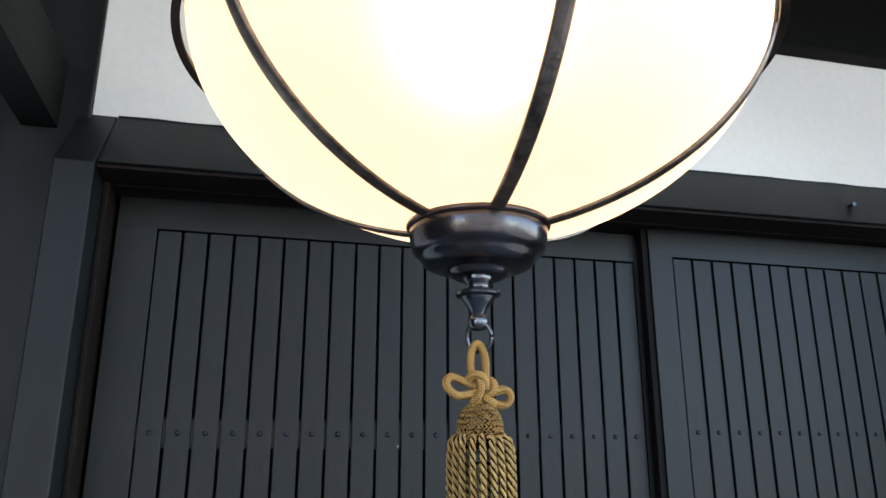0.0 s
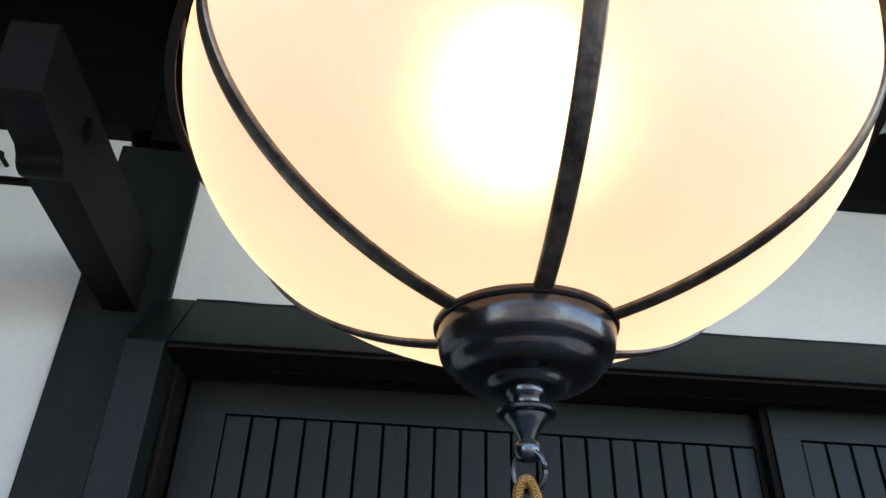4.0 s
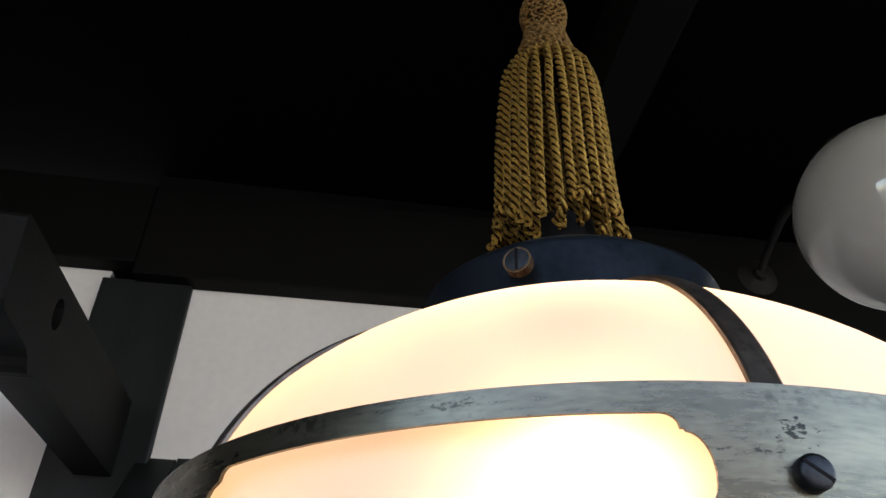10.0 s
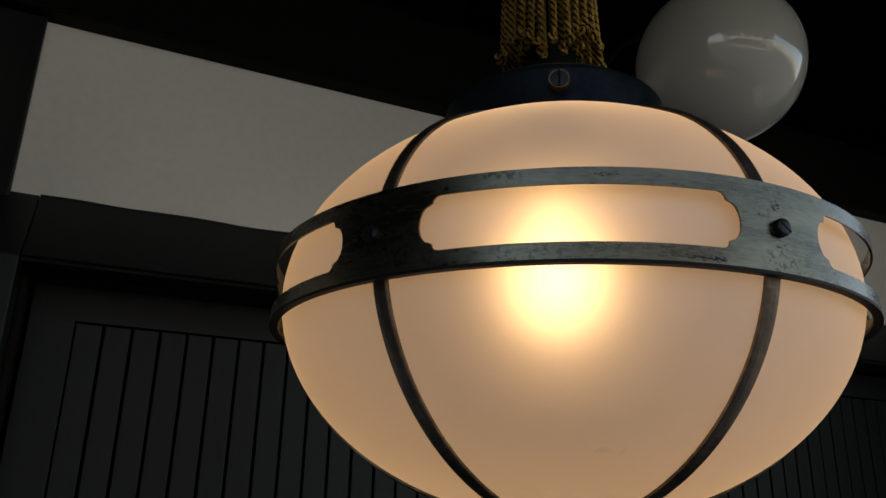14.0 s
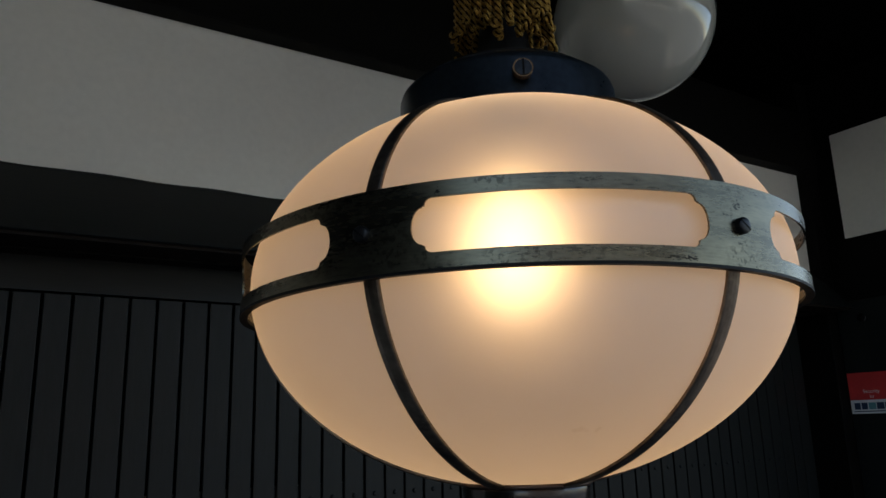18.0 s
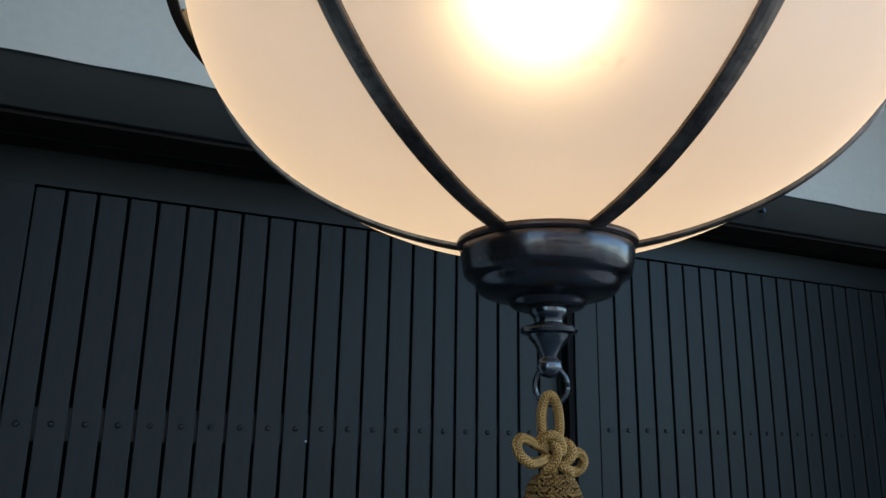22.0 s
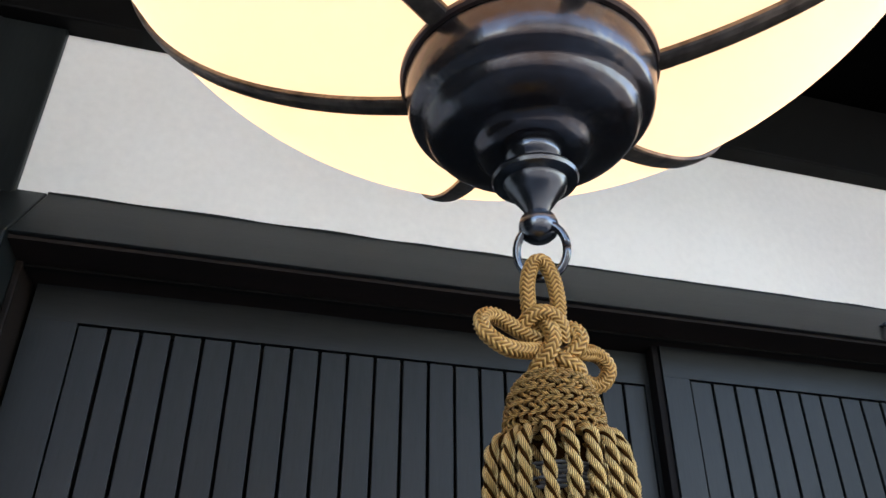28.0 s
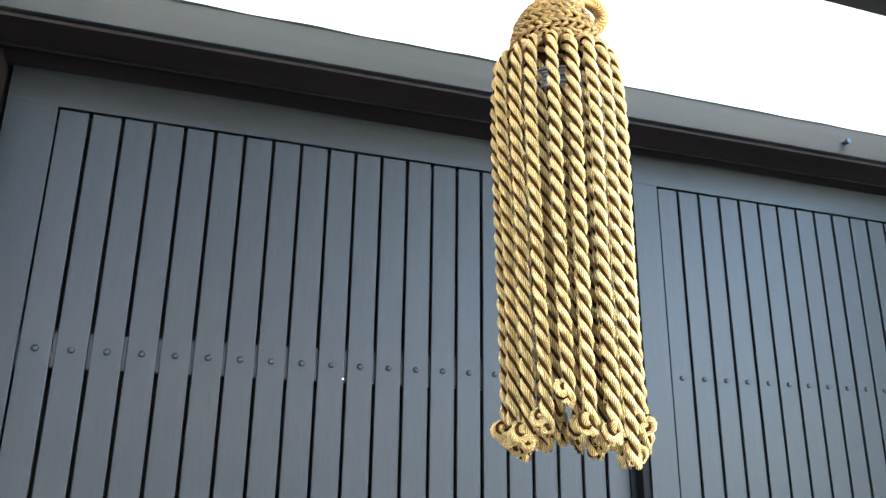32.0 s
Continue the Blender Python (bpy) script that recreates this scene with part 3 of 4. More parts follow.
knob = thing("peg", (1.238, 0.953, 2.033), "small dark metal peg in the lintel", "peg")
pb = lathe([(0.0001, 0.022), (0.0055, 0.022), (0.0065, 0.020), (0.0065, 0.016), (0.0045, 0.014), (0.0045, 0.0), (0.008, -0.012)], 14)
part("pin", pb, IRON, knob, smooth=True, at=pose(0, 0, 0, 90, 0, 0))

# ---- bracket beam on the post ----
bracket = thing("bracket_beam", (-0.5725, 1.02, 2.06), "dark painted timber bracket arm with a bored hole", "bracket")
hole = [(-0.432 + 0.017 * math.cos(radians(a)), 0.0985 + 0.024 * math.sin(radians(a))) for a in range(90, 451, 24)]
side = [(0.0, 0.005), (-0.425, 0.006), (-0.434, 0.001), (-0.445, -0.003), (-0.457, -0.002), (-0.466, 0.004), (-0.472, 0.013), (-0.485, 0.021), (-0.56, 0.027), (-0.576, 0.030), (-0.583, 0.037), (-0.587, 0.048), (-0.604, 0.140), (-0.600, 0.147), (-0.432, 0.147)]
bb = prism(side + hole + [(-0.4319, 0.147), (0.0, 0.147)], 0, -0.031, 0.034)
part("arm", bb, BEAM_PAINT, bracket)
wall_peg = thing("wall_peg", (-0.895, PLASTER_Y, 2.399), "small black turned peg on the white plaster", "peg")
part("pin", lathe([(0.0001, 0.046), (0.007, 0.045), (0.009, 0.041), (0.008, 0.036), (0.005, 0.033), (0.005, 0.0)], 14), BLACKENED, wall_peg, smooth=True, at=pose(0, 0, 0, 90, 0, 0))

# ---- pendant lamp ----
LAMP_Z, A0 = 1.734, -92.0
lamp = thing("pendant_lamp", (0.002, 0.002, LAMP_Z), "lit oval opal glass pendant lamp in a worn metal cage", "pendant lamp")
GA, GB = 0.2026, 0.1455


GB_UP = 0.1430


def globe_point(u, grow=0.0):
    """Radius and height of the shade at the angle u from its widest ring; a little fuller than an ellipse."""
    a, b = GA + grow, (GB if u < 0 else GB_UP) + grow
    e = 2 / 1.96
    return a * math.cos(u) ** e, b * math.copysign(abs(math.sin(u)) ** e, u)


def globe_profile(lo, hi, n=56):
    return [globe_point(lo + (hi - lo) * i / n) for i in range(n + 1)]


shade = part("glass_shade", lathe(globe_profile(radians(-83), radians(82)), 128), OPAL, lamp, "frosted opal glass shade", smooth=True)
shade.location = (0, 0, -0.007)
bulb = part("bulb", lathe([(0.0001, -0.031), (0.011, -0.029), (0.021, -0.021), (0.027, -0.009), (0.028, 0.001), (0.024, 0.014), (0.015, 0.025), (0.013, 0.045)], 32), FILAMENT, lamp, "glowing bulb", smooth=True)
bulb.location = (0, 0, 0.023)
bulb.visible_shadow = False
part("socket", lathe([(0.015, 0.068), (0.017, 0.07), (0.017, 0.105), (0.012, 0.11), (0.006, 0.15)], 24), IRON, lamp, smooth=True)


# cage band with six cut-out windows
def window_half(s):
    """Half height of a window at the distance s from its tip."""
    if s <= 0:
        return 0.0
    if s < 0.0065:
        return 0.0105 * math.sqrt(max(0.0, 1 - ((0.0065 - s) / 0.0065) ** 2))
    if s < 0.0078:
        return 0.0112
    if s < 0.0125:
        u = (s - 0.0078) / 0.0047
        return 0.0118 + 0.0037 * math.sqrt(max(0.0, 1 - (1 - u) ** 2))
    return 0.0155


def band_mesh(R, thick, half, gap):
    verts, faces = [], []
    stops = []
    for k in range(6):
        c = radians(A0 + 30.8 + 60 * k)
        tips = radians(22.7)
        span = radians(30)
        marks = set()
        for i in range(13):
            marks.add(-span + (span - tips) * i / 12)
        for i in range(40):
            marks.add(-tips + 0.0135 / R * i / 39)
        for i in range(25):
            marks.add((-tips + 0.0136 / R) * (1 - i / 24))
        marks |= {-m for m in marks}
        marks = sorted(marks)
        stops += [(c + m, window_half((tips - abs(m)) * R)) for m in marks if m < span - 1e-6]
    n = len(stops)
    for a, h in stops:
        h = max(h, 0.00001)
        for r in (R, R - thick):
            for z in (-half, -0.94 * h, h, half):
                verts.append((r * math.cos(a), r * math.sin(a), z))
    for i in range(n):
        j = (i + 1) % n
        p, q = i * 8, j * 8
        solid = stops[i][1] == 0 and stops[j][1] == 0
        strips = [(0, 1), (2, 3)] + ([(1, 2)] if solid else [])
        for u, v in strips:
            faces.append((p + u, q + u, q + v, p + v))
            faces.append((p + 4 + u, p + 4 + v, q + 4 + v, q + 4 + u))
        faces.append((p, p + 4, q + 4, q))
        faces.append((p + 3, q + 3, q + 7, p + 7))
        if not solid:
            faces.append((p + 1, q + 1, q + 5, p + 5))
            faces.append((p + 2, p + 6, q + 6, q + 2))
    me = bpy.data.meshes.new("band")
    me.from_pydata(verts, [], faces)
    bm = bmesh.new()
    bm.from_mesh(me)
    bmesh.ops.remove_doubles(bm, verts=bm.verts, dist=3e-5)
    bpy.data.meshes.remove(me)
    return bm


BAND_R = 0.2092
part("cage_band", band_mesh(BAND_R, 0.0013, 0.0245, 0), BAND, lamp, "worn grey metal band with six cut windows").location = (0, 0, -0.0043)

part("lower_flange", lathe([(BAND_R - 0.0052, -0.0290), (BAND_R + 0.0004, -0.0294), (BAND_R + 0.0004, -0.0276), (BAND_R - 0.0024, -0.0273), (BAND_R - 0.0052, -0.0270)], 128, closed=True), BLACKENED, lamp, "dark inward flange of the band", smooth=True)
# ribs: flat strips bent along the glass
rib_verts, rib_faces = [], []
SECTION = ((-0.0006, -0.0050), (0.0010, -0.0049), (0.0017, -0.0040), (0.0021, -0.0014), (0.0021, 0.0014), (0.0017, 0.0040), (0.0010, 0.0049), (-0.0006, 0.0050))
for i in range(61):
    u = radians(-77.0 + 142.0 * i / 60)
    (r0, z0), (r1, z1) = globe_point(u - 0.002, 0.0008), globe_point(u + 0.002, 0.0008)
    nrm = Vector((z1 - z0, 0, r0 - r1)).normalized()
    rp, zp = globe_point(u, 0.0008)
    for du, w in SECTION:
        rib_verts.append(Vector((rp, w, zp)) + nrm * du)
for i in range(60):
    for k in range(8):
        q = (k + 1) % 8
        rib_faces.append((i * 8 + k, i * 8 + q, i * 8 + 8 + q, i * 8 + 8 + k))
rib_faces += [tuple(range(7, -1, -1)), tuple(range(480, 488))]
rib_mesh = bpy.data.meshes.new("rib")
rib_mesh.from_pydata([tuple(v) for v in rib_verts], [], rib_faces)
rib_mesh.materials.append(RIB)
screw_bm = lathe([(0.0001, 0.0040), (0.0036, 0.0040), (0.0044, 0.0036), (0.0048, 0.0027), (0.0048, 0.0)], 20)
screw_mesh = bpy.data.meshes.new("screw")
screw_bm.to_mesh(screw_mesh)
screw_bm.free()
screw_mesh.materials.append(SCREW)
slot_bm = box((-0.0043, -0.0005, 0.0030), (0.0043, 0.0005, 0.00412))
slot_mesh = bpy.data.meshes.new("slot")
slot_bm.to_mesh(slot_mesh)
slot_bm.free()
slot_mesh.materials.append(DARK)
for k in range(6):
    rib = part("rib", rib_mesh, RIB, lamp)
    rib.matrix_basis = pose(0, 0, -0.007, 0, 0, A0 + 60 * k)
    screw = part("screw", screw_mesh, SCREW, lamp, smooth=True)
    screw.matrix_basis = pose(0, 0, -0.0043, 0, 0, A0 + 60 * k) @ pose(BAND_R, 0, 0, 0, 90, 0) @ pose(0, 0, 0, 0, 0, 55 + 35 * k)
    part("slot", slot_mesh, DARK, screw)

# lid, neck and knurled fixing screw
lid = part("lid", lathe([(0.083, 0.1195), (0.0888, 0.1198), (0.0898, 0.1212), (0.0890, 0.1235), (0.0885, 0.1505), (0.0872, 0.1545), (0.083, 0.1580), (0.078, 0.1618), (0.076, 0.1622)], 96), IRON, lamp, "blue-black metal lid", smooth=True)
part("neck", lathe([(0.0765, 0.1600), (0.0760, 0.1634), (0.070, 0.1672), (0.060, 0.1700), (0.048, 0.1730), (0.036, 0.1770), (0.028, 0.183), (0.024, 0.192), (0.022, 0.206), (0.020, 0.222), (0.0001, 0.226)], 96), BLACKENED, lid, "black conical neck", smooth=True)
part("glass_seat", lathe([(0.080, 0.1188), (0.0898, 0.1182), (0.0905, 0.1190), (0.0900, 0.1199), (0.084, 0.1204)], 96), COPPER, lid, "copper-coloured inner rim", smooth=True)
teeth = bmesh.new()
for i in range(28):
    a = 2 * math.pi * i / 28
    box((-0.0006, 0.0062, 0.004), (0.0006, 0.0072, 0.0095), 0, teeth)
    teeth.verts.ensure_lookup_table()
    bmesh.ops.rotate(teeth, verts=teeth.verts[-8:], cent=(0, 0, 0), matrix=Matrix.Rotation(a, 3, "Z"))
kn = part("thumb_screw", lathe([(0.003, -0.004), (0.003, 0.003), (0.0062, 0.0035), (0.0066, 0.005), (0.0066, 0.009), (0.006, 0.010), (0.0001, 0.0103)], 28), SCREW, lid, "dark slotted thumb screw with a gilt knurled edge", smooth=True)
kn.matrix_basis = pose(0, 0, 0.1365, 0, 0, -121.3) @ pose(0.0895, 0, 0, 0, 90, 0)
part("knurling", teeth, KNURL, kn, "gilt knurled edge")
part("slot", box((-0.006, -0.0007, 0.0098), (0.006, 0.0007, 0.0108)), DARK, kn)

# lower cap and finial
part("lower_cap", lathe([(0.0466, -0.1512), (0.0472, -0.1530), (0.0465, -0.1590), (0.0460, -0.1622), (0.0455, -0.1640), (0.0450, -0.1660), (0.0436, -0.1678), (0.0414, -0.1690), (0.0400, -0.1699), (0.0393, -0.1711), (0.0387, -0.1730), (0.0372, -0.1752), (0.0346, -0.1771),
                         (0.0312, -0.1783), (0.0276, -0.1789), (0.0244, -0.1792), (0.0222, -0.1797), (0.0210, -0.1806), (0.0203, -0.1820), (0.0190, -0.1835), (0.0168, -0.1846), (0.0135, -0.1851), (0.0080, -0.1852)], 96),
     BRONZE, lamp, "dark bronze bottom cap with turned steps", smooth=True)
part("cap_rim", lathe([(0.040, -0.1462), (0.0472, -0.1468), (0.0486, -0.1476), (0.0492, -0.1488), (0.0490, -0.1502), (0.0480, -0.1511), (0.0462, -0.1512)], 96), RIM, lamp, "worn brown rolled rim", smooth=True)
FINIAL = [(0.0088, -0.1830), (0.0096, -0.1846), (0.0100, -0.1858), (0.0100, -0.1886), (0.0096, -0.1898), (0.0084, -0.1910), (0.0077, -0.1924), (0.0076, -0.1940), (0.0086, -0.1952), (0.0128, -0.1960), (0.0146, -0.1968), (0.0151, -0.1980), (0.0146, -0.1993), (0.0128, -0.2000),
          (0.0112, -0.2003), (0.0108, -0.2010), (0.0106, -0.2020), (0.0088, -0.2042), (0.0068, -0.2070), (0.0051, -0.2096), (0.0040, -0.2118), (0.0042, -0.2124), (0.0058, -0.2136), (0.0066, -0.2158), (0.0066, -0.2178), (0.0058, -0.2202), (0.0042, -0.2217), (0.0001, -0.2226)]
finial = part("finial", lathe(FINIAL, 48), STEEL, lamp, "polished gunmetal finial", smooth=True)
finial.location = (-0.002, -0.004, 0.0016)
ring_line = [Vector((0.0084 * math.cos(radians(a)), 0, 0.0096 * math.sin(radians(a)))) for a in range(0, 361, 12)]
rv, rf, ru = [], [], []
tube_data(ring_line, 0.0014, 10, rv, rf, ru)
ring = part("ring", mesh_of("ring", rv, rf), STEEL, finial, "steel ring")
ring.matrix_basis = pose(0, -0.001, -0.2265, 10, 0, -38)

# cord up to the ceiling
cable = thing("lamp_cable", (0, 0, 2.19), "pair of dark electric cables from the ceiling to the lamp", "cable")
for dx in (-0.0034, 0.0034):
    part("wire", tube("wire", [(dx, 0, 0), (dx * 1.05, 0.001, 0.2), (dx, 0, 0.45), (dx, 0, 0.67)], 0.0034, 10), CABLE, cable)


# ---- tassels ----
def crochet(outline, rows, size, seed):
    """Rows of plump slanting stitches round a turned form, leaning the other way from row to row."""
    rnd = random.Random(seed)
    line = glide([(r, 0, z) for r, z in outline], 24)
    run = [0.0]
    for a, b in zip(line, line[1:]):
        run.append(run[-1] + (b - a).length)
    verts, faces, uvs = [], [], []
    for row in range(rows):
        want = run[-1] * (row + 0.5) / rows
        at = min(range(len(run)), key=lambda i: abs(run[i] - want))
        r = line[at].x
        step = (line[min(at + 1, len(line) - 1)] - line[max(at - 1, 0)]).normalized()
        count = max(7, round(2 * math.pi * r / (size * 2.5)))
        lean = -1 if row % 2 else 1
        for i in range(count):
            a = 2 * math.pi * (i + rnd.uniform(-0.16, 0.16)) / count
            half = size * rnd.uniform(1.2, 1.6)
            pts = []
            for f, out in ((-1.0, -0.5), (-0.45, 0.35), (0.1, 0.62), (0.6, 0.3), (1.0, -0.5)):
                da = f * half / r
                rr = r + out * size + step.x * lean * f * size * 0.75 + rnd.uniform(-0.12, 0.12) * size
                pts.append((rr * math.cos(a + da), rr * math.sin(a + da), line[at].z + step.z * lean * f * size * 0.75 + rnd.uniform(-0.2, 0.2) * size))
            tube_data(glide(pts, 2), size * rnd.uniform(0.46, 0.58), 6, verts, faces, uvs, taper=True)
    return mesh_of("stitching", verts, faces, uvs)


def strand_line(profile, curl, wob, rnd):
    pts = [(r + rnd.uniform(-wob, wob) * 0.6, rnd.uniform(-wob, wob), z) for r, z in profile]
    r, z = profile[-1]
    off = pts[-1][1]
    w = rnd.uniform(-1.4, 1.4)
    for a in (50, 100, 150, 200, 250, 300):
        out = curl * (1 - math.cos(radians(a)))
        pts.append((r + out * math.cos(w), off + out * math.sin(w), z - curl * math.sin(radians(a))))
    return pts


def hang(base, angle, profile, drop, ply, pitch, curl, wob, mat, fill, rnd, apart=1.05):
    """One twisted strand under the thing called base, its tip curled into a small loop."""
    z0, z1 = profile[0][1], profile[-1][1]
    prof = [(r, z0 + (z - z0) * (1 + drop / (z0 - z1))) for r, z in profile]
    line = resample(glide(strand_line(prof, curl, wob, rnd), 14), pitch / 12)
    me = twisted("strand", line, ply, ply * apart, pitch, mat, phase=rnd.uniform(0, 6), fill=fill)
    part("strand", me, mat, base).matrix_basis = pose(0, 0, 0, 0, 0, angle)


upper = thing("upper_tassel", (-0.003, -0.005, 2.102), "old gold twisted-cord tassel above the lamp on its cable", "tassel", "tassels")
HEAD = [(0.0060, 0.0755), (0.0110, 0.0725), (0.0148, 0.0670), (0.0166, 0.0610), (0.0170, 0.0550), (0.0162, 0.0485), (0.0148, 0.0420), (0.0142, 0.0365), (0.0150, 0.0300), (0.0170, 0.0220), (0.0194, 0.0130), (0.0212, 0.0040), (0.0222, -0.0060)]
# dark body under the stitching makes the gaps between stitches look shaded
part("head", lathe([(0.004, 0.0775)] + [(r - 0.0006, z) for r, z in HEAD] + [(0.012, -0.012)], 40), DARK_FILL, upper, "knitted ball head", smooth=True)
part("stitching", crochet(HEAD, 25, 0.0019, 3), HEAD_GOLD, upper)
rnd = random.Random(11)
UPPER = [(0.0180, -0.0075), (0.0242, -0.0080), (0.0305, -0.0150), (0.0343, -0.0330), (0.0362, -0.072), (0.0377, -0.115), (0.0394, -0.161)]
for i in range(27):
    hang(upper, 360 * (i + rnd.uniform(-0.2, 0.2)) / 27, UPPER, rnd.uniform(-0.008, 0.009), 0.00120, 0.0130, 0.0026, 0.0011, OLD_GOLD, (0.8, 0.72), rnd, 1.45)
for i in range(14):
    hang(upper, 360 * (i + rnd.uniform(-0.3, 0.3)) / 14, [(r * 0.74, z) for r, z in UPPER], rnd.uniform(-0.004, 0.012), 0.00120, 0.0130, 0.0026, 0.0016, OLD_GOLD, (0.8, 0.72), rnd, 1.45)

lower = thing("lower_tassel", (-0.0008, -0.0047, 1.4475), "gold silk cord tassel with a decorative loop knot below the lamp", "tassel", "tassels")
DOME = [(0.0060, 0.0178), (0.0086, 0.0168), (0.0108, 0.0142), (0.0124, 0.0106), (0.0134, 0.0066), (0.0139, 0.0026), (0.0138, -0.0010)]
part("head", lathe([(0.0005, 0.0180)] + [(r - 0.0004, z) for r, z in DOME] + [(0.006, -0.006)], 40), DARK_FILL, lower, "conical head covered in looped cord", smooth=True)
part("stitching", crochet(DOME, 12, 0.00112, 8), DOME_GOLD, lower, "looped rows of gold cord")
part("core", lathe([(0.0085, 0.0), (0.0098, -0.006), (0.0085, -0.014), (0.0060, -0.018)], 24), DARK_FILL, lower, "brown core of the tassel", smooth=True)
wrap_verts, wrap_faces, wrap_uvs = [], [], []
tube_data([Vector(((0.0102 + 0.0003 * math.sin(i * 0.9)) * math.cos(radians(i * 15)), (0.0102 + 0.0003 * math.sin(i * 0.9)) * math.sin(radians(i * 15)), -0.0085 - 0.000052 * i)) for i in range(145)], 0.0006, 6, wrap_verts, wrap_faces, wrap_uvs)
part("binding", mesh_of("binding", wrap_verts, wrap_faces), THREAD, lower, "dull grey binding thread")
lower.matrix_basis = lower.matrix_basis @ Matrix.Rotation(radians(-0.8), 4, Vector((0.45, 0.89, 0)))
rnd = random.Random(5)
LOWER = [(0.0100, -0.0016), (0.0146, -0.0012), (0.0180, -0.0034), (0.0195, -0.0100), (0.0197, -0.028), (0.0190, -0.076), (0.0190, -0.1205)]
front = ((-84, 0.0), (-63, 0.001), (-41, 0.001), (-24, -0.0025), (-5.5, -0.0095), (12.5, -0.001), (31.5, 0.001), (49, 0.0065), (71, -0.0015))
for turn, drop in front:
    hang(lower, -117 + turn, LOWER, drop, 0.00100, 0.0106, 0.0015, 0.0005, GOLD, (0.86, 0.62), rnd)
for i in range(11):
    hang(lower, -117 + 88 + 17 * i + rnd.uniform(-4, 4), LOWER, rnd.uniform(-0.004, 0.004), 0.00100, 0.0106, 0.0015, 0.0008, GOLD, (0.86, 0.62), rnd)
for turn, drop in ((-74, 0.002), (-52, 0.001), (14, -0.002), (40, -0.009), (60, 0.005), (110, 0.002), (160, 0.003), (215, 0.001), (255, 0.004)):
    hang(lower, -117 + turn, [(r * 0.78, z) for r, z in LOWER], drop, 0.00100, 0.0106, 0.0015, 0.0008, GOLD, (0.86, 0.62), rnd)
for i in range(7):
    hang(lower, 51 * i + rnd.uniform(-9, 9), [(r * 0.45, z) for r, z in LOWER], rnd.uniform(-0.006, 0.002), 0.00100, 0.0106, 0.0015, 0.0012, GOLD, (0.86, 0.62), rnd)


def braided(points, radius):
    """A round cord plaited from eight slanting strands, the bumps in the mesh itself."""
    line = resample(glide([(x / 1000, y / 1000, z / 1000) for x, y, z in points], 24), 0.00022)
    verts, faces, uvs = [], [], []
    sides, cell, cols = 40, 0.0016, 8
    for i, (p, t, a, b) in enumerate(frames_along(line)):
        for k in range(sides):
            w = 2 * math.pi * k / sides
            zig = abs((k / sides * cols / 2 + 0.5) % 1.0 - 0.5)
            bump = 0.5 + 0.5 * math.sin(2 * math.pi * i * 0.00022 / cell + 14.0 * zig)
            rr = radius * (0.76 + 0.27 * bump ** 0.6 * (1 - 0.3 * abs(4 * zig - 1) ** 3))
            verts.append(p + rr * (math.cos(w) * a + math.sin(w) * b))
    n = len(line)
    for i in range(n - 1):
        for k in range(sides):
            q = (k + 1) % sides
            faces.append((i * sides + k, i * sides + q, (i + 1) * sides + q, (i + 1) * sides + k))
            u0, u1, v0, v1 = i * 0.00022, (i + 1) * 0.00022, k / sides, (k + 1) / sides
            uvs += [(u0, v0), (u0, v1), (u1, v1), (u1, v0)]
    for ring_at in (0, n - 1):
        ends = [ring_at * sides + k for k in range(sides)]
        faces.append(tuple(ends if ring_at else ends[::-1]))
        uvs += [(ring_at * 0.00022, 0.5)] * sides
    return mesh_of("cord", verts, faces, uvs)


# loop knot: cords in a plane turned towards the street; numbers in millimetres
knot = part("knot", lathe([(0.0001, 0.003), (0.0028, 0.0015), (0.003, -0.003), (0.0001, -0.005)], 16), DARK_FILL, lower, "braided gold cord tied in a three-loop knot", smooth=True)
knot.location = (0.0004, 0, 0.0282)
knot.scale = (0.95, 0.95, 1.0)
knot.rotation_euler = (0, 0, radians(-15))
CORDS = [
    [(-2, 1, -2), (-4.2, 1, 6), (-5.4, 0.5, 14), (-5.0, 0, 22), (-2.6, 0, 27.5), (0.8, 0, 28), (3.6, 0.5, 22.5), (4.6, 1, 15), (4.2, 1.5, 8), (3.4, 2, 0)],
    [(-2, 0, -2.0), (-8.8, -5.5, -4.0), (-15, -10, -4.6), (-20.5, -11, -1), (-22, -9, 3.8), (-19.6, -6.5, 6.8), (-15.6, -4, 6.8), (-9, -1, 4.0), (-2, 1, 1.4)],
    [(8, 1, -1.6), (11.6, 4, -1.2), (16, 8.5, 0.2), (20, 11, -1.2), (21.4, 12, -4.6), (19, 12, -8.4), (15, 10.5, -9.6), (9.6, 6, -8.2), (3.4, 1, -4.6)],
    [(-8.0, 0, 4.0), (-6.6, -2.5, 6.8), (-2.8, -4.2, 8.6), (1, -4.2, 7.8), (3.8, -3.5, 4.6), (4.6, -1.5, -0.5)],
    [(-0.6, -2, 6.4), (0.6, -4.6, 2.8), (0.6, -5.4, -1), (-1.4, -4.8, -4.8), (-4.4, -2.6, -8.2), (-5.2, 0, -10)],
    [(6.6, 1, 5.6), (8.8, -1, 4.0), (9.8, -2.6, 1), (8.6, -3, -2.2), (5.6, -2, -4.2), (2, 0, -5)],
    [(1.4, -1, -3.8), (4.4, -3, -6.4), (7.6, -2.4, -8.4), (9, 0, -10)],
    [(0.5, 0, -5), (-0.5, -1.5, -7.6), (-0.4, -1, -10)],
]
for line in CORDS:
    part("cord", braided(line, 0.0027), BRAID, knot)

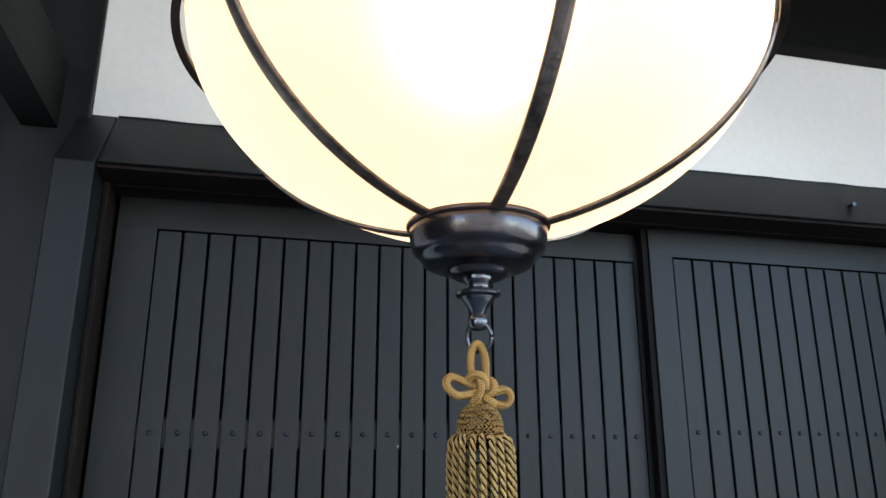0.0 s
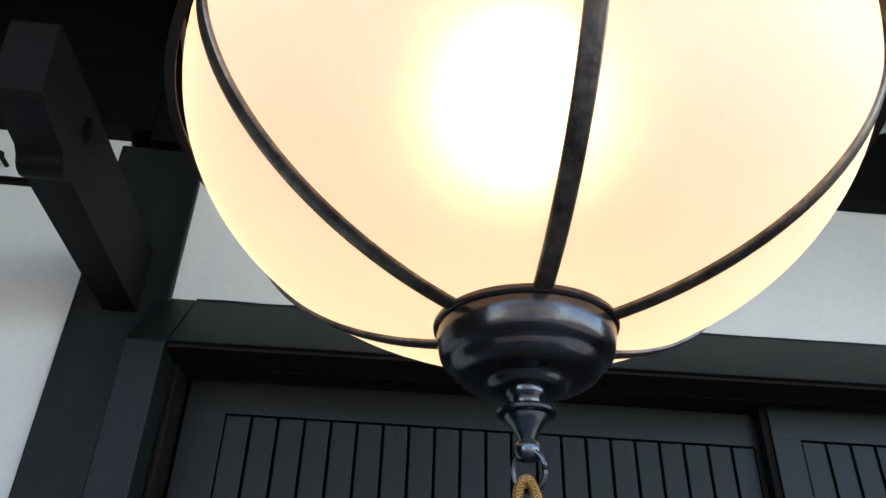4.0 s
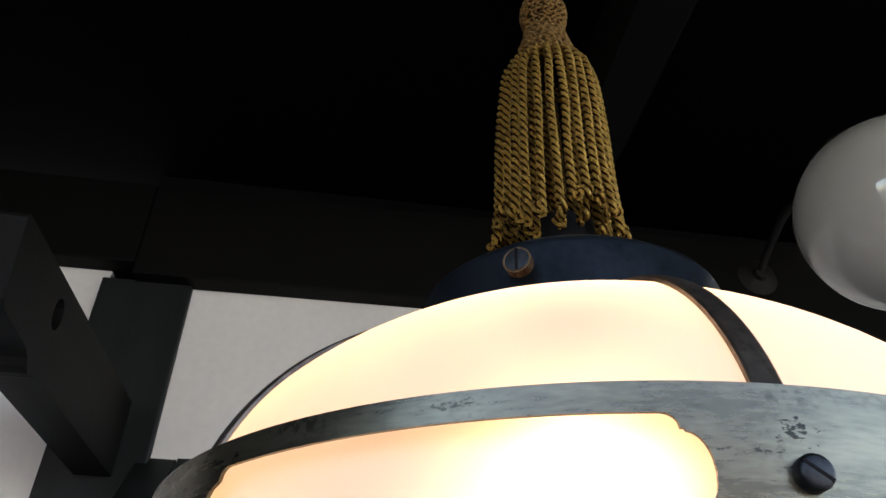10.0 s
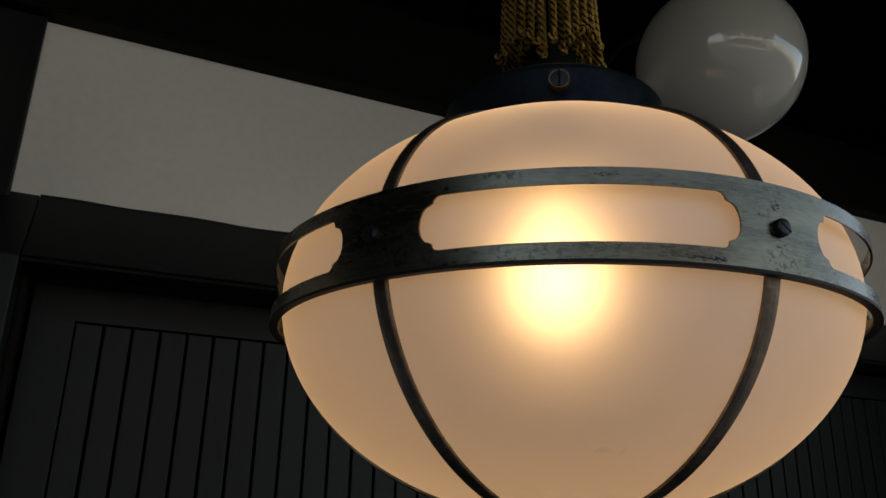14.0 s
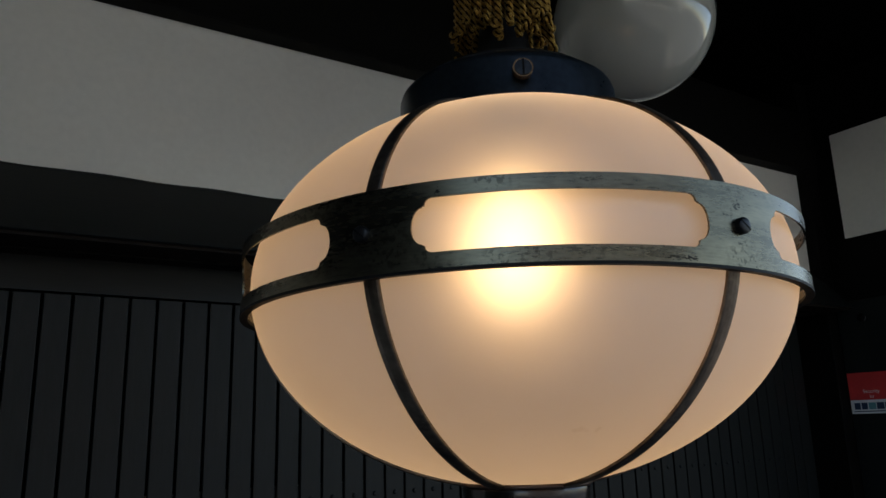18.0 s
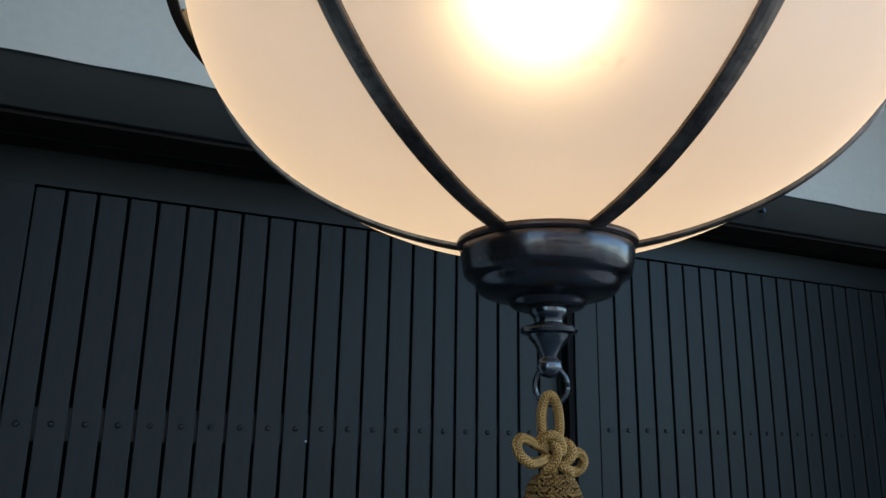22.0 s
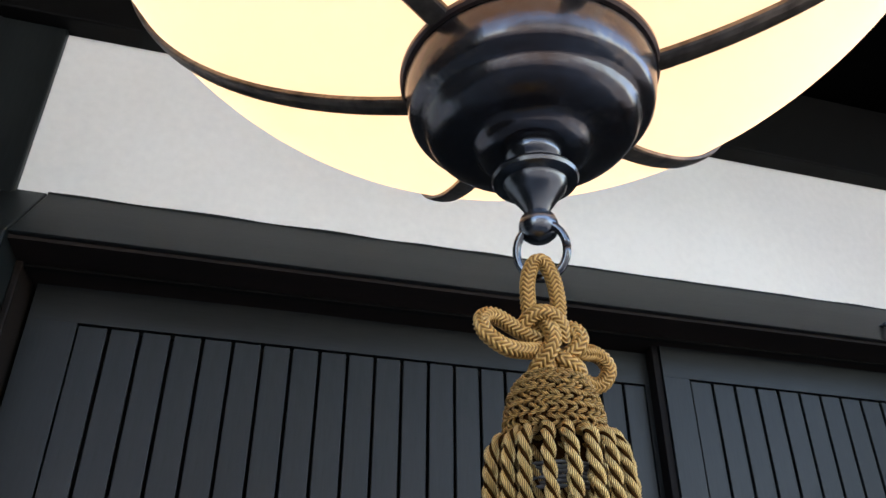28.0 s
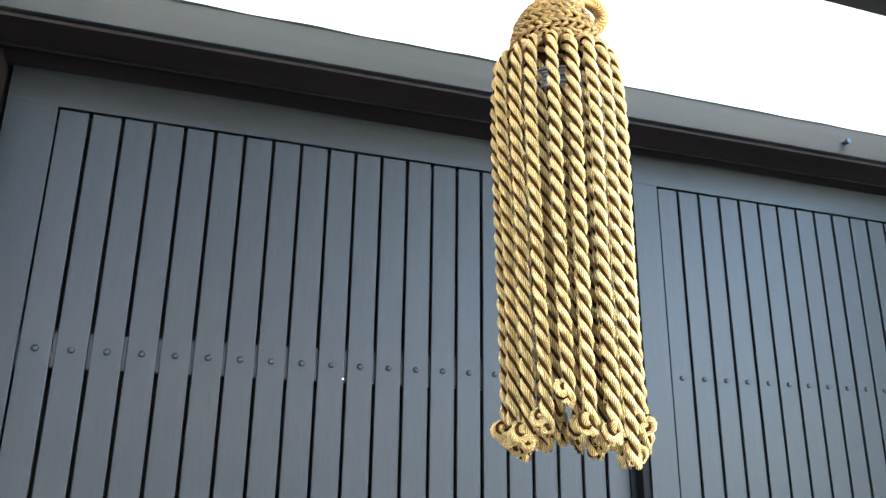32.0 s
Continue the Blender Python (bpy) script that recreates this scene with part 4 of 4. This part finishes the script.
# ---- second lamp: plain white globe on an arm from the beam ----
G2 = (0.7152, 0.4688, 2.4096)
globe = thing("globe_lamp", G2, "glossy white glass globe lamp, unlit, on a dark metal arm", "wall lamp")
back = Vector((0.1, 0.75, 0.65)).to_track_quat("Z", "Y").to_matrix().to_4x4()
R2 = 0.1592
part("globe", lathe([(R2 * math.sin(radians(a)) + 1e-4, -R2 * math.cos(radians(a))) for a in range(0, 163, 3)], 96), PORCELAIN, globe, "white opal glass globe", smooth=True, at=back)
part("collar", lathe([(0.012, 0.182), (0.044, 0.178), (0.052, 0.168), (0.053, 0.144), (0.048, 0.142)], 40), IRON, globe, smooth=True, at=back)
part("arm", tube("arm", [(0.017, 0.13, 0.113), (0.031, 0.222, 0.2075), (0.0486, 0.332, 0.2555), (0.0616, 0.432, 0.2425), (0.0636, 0.514, 0.2045)], 0.009, 10), BLACKENED, globe)
part("base_plate", lathe([(0.0001, 0.024), (0.014, 0.022), (0.018, 0.012), (0.036, 0.008), (0.048, 0.0)], 32), BLACKENED, globe, smooth=True, at=pose(0.0636, 0.5165, 0.2045, 90, 0, 0))

# ---- cover plate with sticker on the side wall ----
cover = thing("cover_plate", (SIDE_X, 0.83, 1.2), "dark painted metal cover on the side wall", "cover plate")
part("plate", box((-0.012, -0.2, -0.6), (0.003, 0.162, 0.815), 0.006), PAINT, cover)
cs = lathe([(0.0001, 0.004), (0.006, 0.0035), (0.010, 0.002), (0.014, 0.0015), (0.015, 0.0)], 20)
part("screw", cs, STEEL, cover, "steel screw with washer", smooth=True, at=pose(-0.0125, 0.076, 0.7520, 0, -90, 0))
sticker = thing("warning_sticker", (SIDE_X - 0.0135, 0.986, 1.630), "red and white security sticker", "sticker")
sw = 0.150
part("red_field", box((-0.0008, -sw, 0.046), (0, 0, 0.137)), RED, sticker)
part("white_field", box((-0.0008, -sw, 0.0), (0, 0, 0.0455)), WHITE, sticker)
for i, (y0, w) in enumerate(((0.012, 0.020), (0.036, 0.020), (0.060, 0.024), (0.087, 0.024), (0.114, 0.026))):
    part("mark", box((-0.0014, -y0 - w, 0.014), (-0.0009, -y0, 0.036), 0), TEAL if i in (2,) else NAVY, sticker)
part("bar", box((-0.0014, -0.144, 0.006), (-0.0009, -0.008, 0.009)), NAVY, sticker)
for text, z, size in (("Security", 0.068, 0.017), ("by", 0.052, 0.015)):
    cu = bpy.data.curves.new("word", "FONT")
    cu.body, cu.size, cu.align_x = text, size, "CENTER"
    tmp = new("word", cu)
    bpy.context.view_layer.update()
    me = bpy.data.meshes.new_from_object(tmp)
    bpy.data.objects.remove(tmp)
    w = part("word", me, WHITE, sticker)
    w.matrix_basis = pose(-0.0012, -0.075, z, 90, 0, -90)

# ---- unseen house added across the street ----
# out of view; only reflects in globe and band and bounces sunlight
opposite = thing("unseen_house", (-2, -14, 0), "unseen pale rendered house added across the street for reflections", "house")
part("wall", box((-9, -4, -0.1), (9, 0, 5.5)), FACADE, opposite)
part("roof", prism([(-4.6, 5.5), (0.6, 5.5), (-2, 7.6)], 0, -9.4, 9.4), ASPHALT, opposite)
part("eaves", box((-9.3, 0.0, 5.2), (9.3, 0.55, 5.5), 0.02), ASPHALT, opposite)
# canopy and windows are added to break up the reflections
part("canopy", box((-7.0, 0.0, 2.75), (5.0, 1.1, 2.9), 0.02), WHITE, opposite, "unseen pale canopy added for reflections")
for x in (-7.0, -4.0, -1.0, 2.0, 5.0):
    for z, h in ((0.7, 1.7), (3.5, 1.2)):
        window = part("window", prism([(x, z), (x + 1.6, z), (x + 1.6, z + h), (x, z + h)], 1, 0.0, 0.02), DARK, opposite)
        for lo, hi in (((x, 0.02, z), (x + 0.08, 0.09, z + h)), ((x + 1.52, 0.02, z), (x + 1.6, 0.09, z + h)), ((x + 0.08, 0.02, z + h - 0.08), (x + 1.52, 0.09, z + h)), ((x + 0.08, 0.02, z), (x + 1.52, 0.12, z + 0.08))):
            part("frame", box(lo, hi), WHITE, window)
